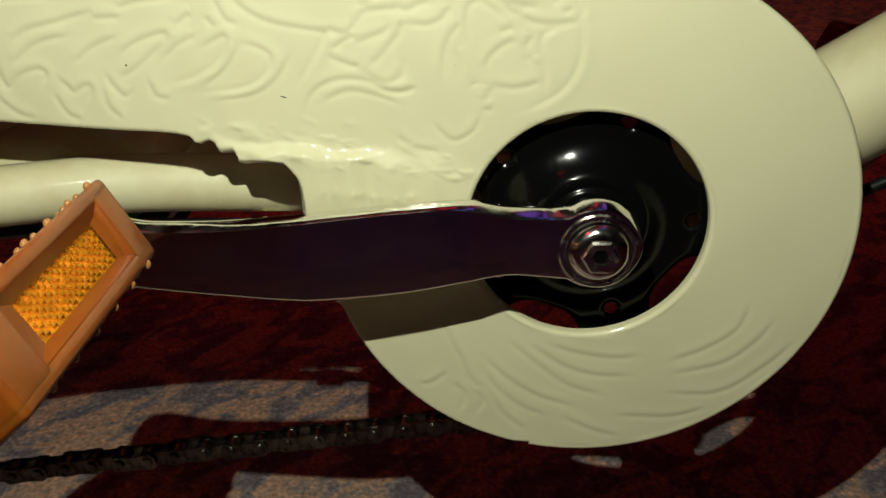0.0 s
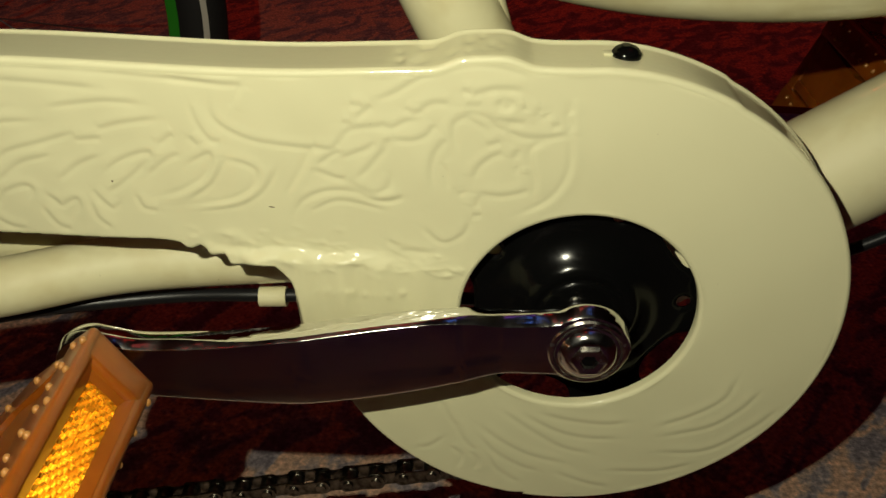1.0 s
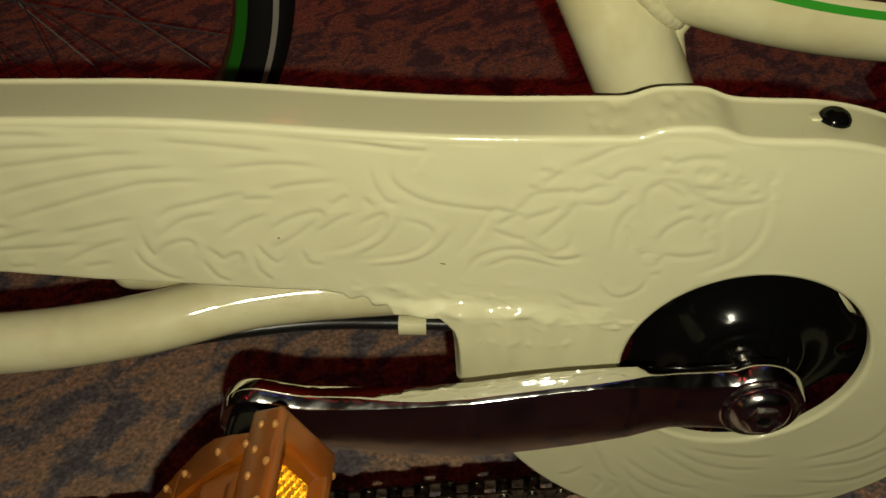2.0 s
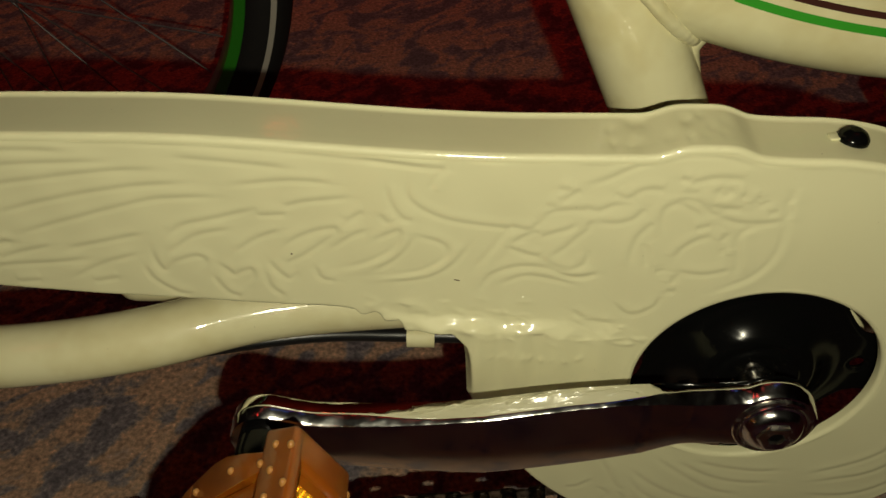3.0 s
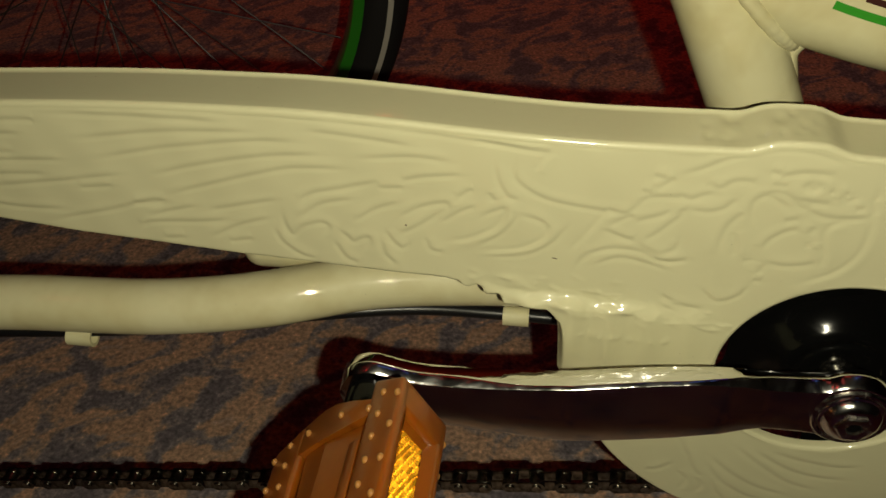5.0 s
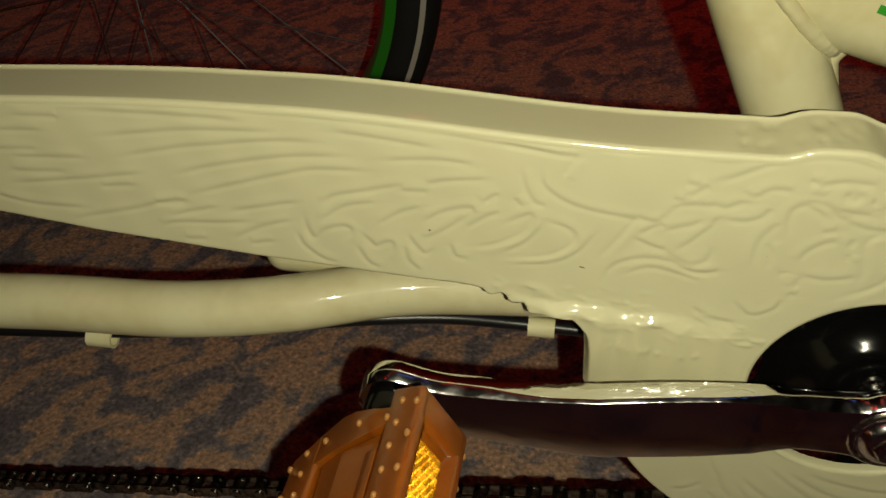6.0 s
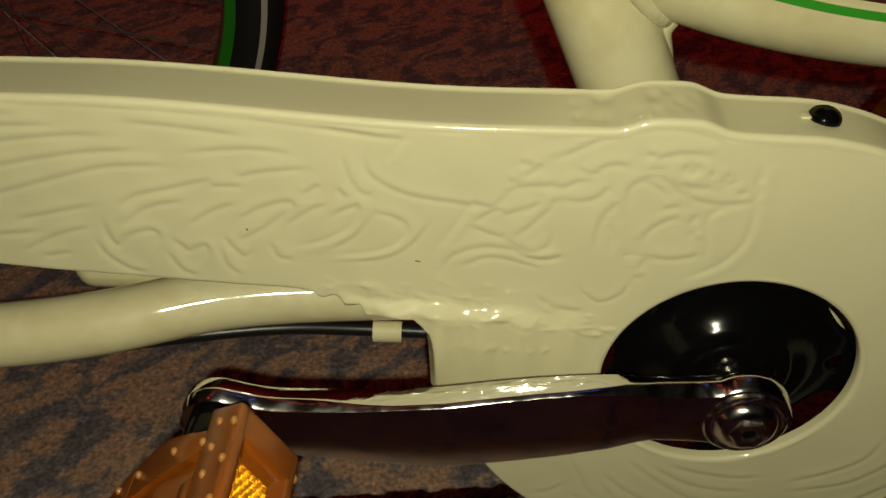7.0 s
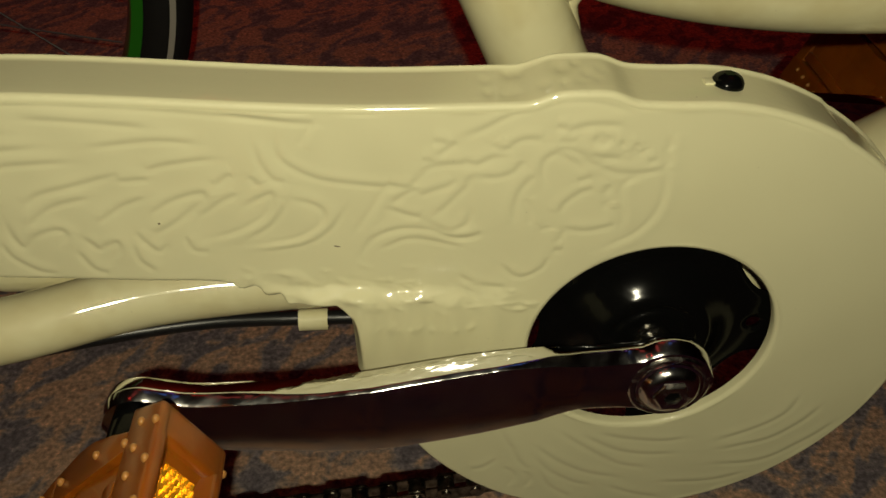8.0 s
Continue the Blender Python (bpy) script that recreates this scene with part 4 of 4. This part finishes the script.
def pedal(name, label):
    """Moulded pedal about its spindle: two tread bars with studs, barrel, webs, amber reflectors. Local y runs inwards along the spindle."""
    root = tagged(new(name), label)
    root.parent = trike
    L0, L1 = -0.0895, 0.0
    for s in (1, -1):
        # tread bar as a frame round the recessed reflector
        a, b = sorted((s * 0.0172, s * 0.0342))
        bm = bmesh.new()
        for args in ((a, b, L0, L1, 0.0085, 0.0138), (a, b, L0, L1, -0.0138, -0.0085), (a, b, L0, L0 + 0.0170, -0.0128, 0.0128), (a, b, L1 - 0.0150, L1, -0.0128, 0.0128)):
            more = block_bm(*args, 0.0021, 4)
            me = bpy.data.meshes.new("tmp")
            more.to_mesh(me)
            more.free()
            bm.from_mesh(me)
            bpy.data.meshes.remove(me)
        # the bar's inner corner reaches further towards the crank
        for v in bm.verts:
            if v.co.y > L1 - 0.006:
                v.co.y += 0.0075 * (0.0342 - abs(v.co.x)) / 0.0192 - (0.0030 if s > 0 else 0.0055)
        part("tread_bar", bm, PLASTIC, root)
        # the lens and the sloping sides of its recess
        part("reflector", prism_lens_bm(s, 0.0300, L0 + 0.0225, L1 - 0.0155, 0.0072), REFLECTOR, root, "amber prismatic reflector", False)
        slope = bmesh.new()
        o = [(s * 0.0341, y, z) for y, z in ((L0 + 0.0130, -0.0092), (L1 - 0.0095, -0.0092), (L1 - 0.0095, 0.0092), (L0 + 0.0130, 0.0092))]
        i = [(s * 0.0302, y, z) for y, z in ((L0 + 0.0245, -0.0060), (L1 - 0.0175, -0.0060), (L1 - 0.0175, 0.0060), (L0 + 0.0245, 0.0060))]
        vo, vi = [slope.verts.new(q) for q in o], [slope.verts.new(q) for q in i]
        for k in range(4):
            slope.faces.new((vo[k], vo[(k + 1) % 4], vi[(k + 1) % 4], vi[k]))
        part("recess", slope, PLASTIC, root, smooth=False)
    # end plates, with room for the spindle at the crank
    plan = [(0.0200, -0.0058), (0.0090, -0.0016), (-0.0020, 0.0030), (-0.0090, 0.0034), (-0.0235, -0.0010), (-0.0260, -0.0140), (-0.0080, -0.0118), (0.0080, -0.0112), (0.0200, -0.0135)]
    plate = bmesh.new()
    low, top = [plate.verts.new((x, y, -0.0128)) for x, y in plan], [plate.verts.new((x, y, 0.0136)) for x, y in plan]
    plate.faces.new(low)
    plate.faces.new(top)
    for k in range(len(plan)):
        plate.faces.new((low[k], low[k - 1], top[k - 1], top[k]))
    bmesh.ops.bevel(plate, geom=plate.edges[:], offset=0.0009, segments=2, profile=0.5, affect="EDGES")
    part("end_plate", plate, PLASTIC, root)
    for t in (1, -1):
        z0, z1 = sorted((t * 0.006, t * 0.0126))
        part("rib", block_bm(0.0104, 0.0158, L0 + 0.009, -0.0195, z0, z1, 0.0008, 2), PLASTIC, root)
    part("end_plate", block_bm(-0.0210, 0.0210, L0, L0 + 0.0095, -0.0125, 0.0128, 0.0012, 3), PLASTIC, root)

    def stud(x, y, t):
        bm = bmesh.new()
        bmesh.ops.create_uvsphere(bm, u_segments=10, v_segments=6, radius=0.00130, matrix=Matrix.Translation((x, y, t * 0.0139)))
        part("stud", bm, GLINT_PLASTIC, root, "small stud, its glint put into a pale colour")

    for t in (1, -1):
        for s in (1, -1):
            for row in range(9):
                stud(s * 0.0248 - 0.0004 * row * s, L1 - 0.0062 - 0.0088 * row, t)
            for row in range(6):
                stud(s * 0.0325 - 0.0006 * row * s, L1 - 0.0100 - 0.0124 * row, t)
        for x, y in ((0.0186, -0.0101), (0.0030, -0.0054), (-0.0150, -0.0050)):
            stud(x, y, t)
    part("barrel", lathe_bm([(0.0, -0.004), (0.0085, -0.004), (0.0098, -0.010), (0.0098, -0.045), (0.0090, -0.086), (0.0, -0.086)], (0, 0, 0), 32), PLASTIC, root)
    web = prism_bm([(-0.022, -0.0090), (0.022, -0.0090), (0.022, 0.0090), (-0.022, 0.0090)], -0.0505, -0.0455, 0.0006)
    part("web", web, PLASTIC, root)
    # faceted core, a channel apart from the tread bars
    core = bmesh.new()
    ring = ((-0.0165, 0.0070), (-0.0160, 0.0112), (-0.004, 0.0122), (0.0150, 0.0108), (0.0160, 0.0030))
    ring = ring + tuple((-x, -z) for x, z in ring)
    a = [core.verts.new((x, -0.0125, z)) for x, z in ring]
    m = [core.verts.new((x * 0.86, -0.030, z * 1.03)) for x, z in ring]
    c = [core.verts.new((x, L0 + 0.008, z)) for x, z in ring]
    for p, q in ((a, m), (m, c)):
        for k in range(len(ring)):
            core.faces.new((p[k], p[(k + 1) % len(ring)], q[(k + 1) % len(ring)], q[k]))
    core.faces.new(a)
    core.faces.new(c)
    part("core", core, PLASTIC, root, smooth=False)
    part("spindle", lathe_bm([(0.0, 0.024), (0.0088, 0.024), (0.0090, 0.018), (0.0090, 0.008), (0.0075, 0.003), (0.0060, -0.004), (0.0, -0.004)], (0, 0, 0), 24), BLACK, root, "black steel spindle end")
    # the moulding leans: its faces stand oblique to the treads
    for ob in root.children:
        if ob.name.split(".")[0] not in ("barrel", "spindle"):
            for v in ob.data.vertices:
                v.co.x += 0.25 * v.co.z
    return root


near_pedal = pedal("pedal", "amber brown plastic pedal with studs, tilted on its spindle")
near_pedal.matrix_basis = pose(-0.1715, -0.0480, 0.2912, 0, -43, 0)
far_pedal = copy_thing(near_pedal, pose(0.1735, 2 * CY + 0.0480, 0.2800, 0, 66, 180))
far_pedal["label"] = "amber brown plastic pedal on the far side"

# chain
chain = tagged(new("chain"), "black oiled bicycle chain, lower run")
chain.parent = trike


def chain_link(outer):
    bm = bmesh.new()
    half = 0.0127 / 2
    y = 0.0033 if outer else 0.0021
    for s in (1, -1):
        rim = []
        for k in range(24):
            a = math.tau * k / 24
            x, z = math.cos(a), math.sin(a)
            waist = 0.0047 - 0.0014 * math.exp(-((x * 1.6) ** 2) * 3)
            rim.append((half * np.tanh(3.2 * x) / math.tanh(3.2) + 0.0040 * x, waist * z))
        a = [bm.verts.new((x, s * y, z)) for x, z in rim]
        b = [bm.verts.new((x, s * (y + 0.0010), z)) for x, z in rim]
        bm.faces.new(a)
        bm.faces.new(b)
        for k in range(24):
            j = (k + 1) % 24
            bm.faces.new((a[k], a[j], b[j], b[k]))
    for cx in (-half, half):
        r, w = (0.0023, y + 0.0018) if outer else (0.0038, y)
        c0 = [bm.verts.new((cx + r * math.cos(a), -w, r * math.sin(a))) for a in np.linspace(0, math.tau, 12, endpoint=False)]
        c1 = [bm.verts.new((cx + r * math.cos(a), w, r * math.sin(a))) for a in np.linspace(0, math.tau, 12, endpoint=False)]
        bm.faces.new(c0)
        bm.faces.new(c1)
        for k in range(12):
            bm.faces.new((c0[k], c0[(k + 1) % 12], c1[(k + 1) % 12], c1[k]))
    return bm


kinds = [part("link", chain_link(o), STEEL, chain) for o in (True, False)]
CHAIN_A = math.atan(0.155)
for k in range(40):
    ob = kinds[k] if k < 2 else new("link", kinds[k % 2].data)
    ob.parent = chain
    x = -0.015 - 0.0127 * math.cos(CHAIN_A) * k
    ob.matrix_basis = pose(x, 0.0155, 0.1985 + 0.155 * x + 0.0004 * math.sin(k * 1.7), random.uniform(-2, 2), -math.degrees(CHAIN_A) + random.uniform(-1.2, 1.2), 0)

# far rear wheel ------------------------------------------------------------------
WHEEL_R = 0.262
wheel = tagged(new("rear_wheel"), "small spoked wheel, black tyre with white line, green rim")
wheel.parent = trike


def ring_band(name, a0, a1, mat, parent, label="", centre=WHEEL_R - 0.026, rr=0.026, wide=1.0, extra=0.0, steps=8):
    """A band of the tyre's round section between two angles from its crown, turned about the wheel's axis (local y)."""
    verts, faces, n = [], [], 128
    for i in range(n):
        t = math.tau * i / n
        for a in np.linspace(radians(a0), radians(a1), steps):
            r = centre + (rr + extra) * math.cos(a)
            verts.append((r * math.cos(t), -wide * (rr + extra) * math.sin(a), r * math.sin(t)))
    for i in range(n):
        for j in range(steps - 1):
            p, q = i * steps + j, ((i + 1) % n) * steps + j
            faces.append((p, p + 1, q + 1, q))
    return mesh_object(name, verts, faces, mat, parent, label)


ring_band("tyre", -150, 150, RUBBER, wheel, "black rubber tyre", WHEEL_R - 0.0215, 0.0215, steps=28)
ring_band("white_line", 56, 68, WHITE_LINE, wheel, "thin white line on the tyre wall", WHEEL_R - 0.0215, 0.0215, extra=0.0004)
part("rim", lathe_bm([(WHEEL_R - r, y) for r, y in ((0.043, -0.0120), (0.041, -0.0165), (0.0325, -0.0190), (0.0310, -0.0160), (0.0310, 0.0160), (0.0325, 0.0190), (0.041, 0.0165), (0.043, 0.0120), (0.047, 0.0), (0.043, -0.0120))], (0, 0, 0), 128), GREEN, wheel, "bright green wheel rim")
part("hub", lathe_bm([(0, -0.05), (0.006, -0.05), (0.006, -0.034), (0.024, -0.032), (0.024, -0.029), (0.014, -0.024), (0.014, 0.024), (0.024, 0.029), (0.024, 0.032), (0.006, 0.034), (0.006, 0.05), (0, 0.05)], (0, 0, 0), 32), SPOKE, wheel)
for k in range(36):
    a = math.tau * k / 36
    side = 1 if k % 2 else -1
    b = a + (0.9 if k % 4 < 2 else -0.9)
    spoke = tube_bm([(0.022 * math.cos(b), side * 0.030, 0.022 * math.sin(b)), ((WHEEL_R - 0.0485) * math.cos(a), side * 0.002, (WHEEL_R - 0.0485) * math.sin(a))], 0.0007, 6, 2, False)
    part("spoke", spoke, SPOKE, wheel)
wheel.matrix_basis = pose(-0.4930, 0.41, 0.02 + WHEEL_R, 0, 0, 0)
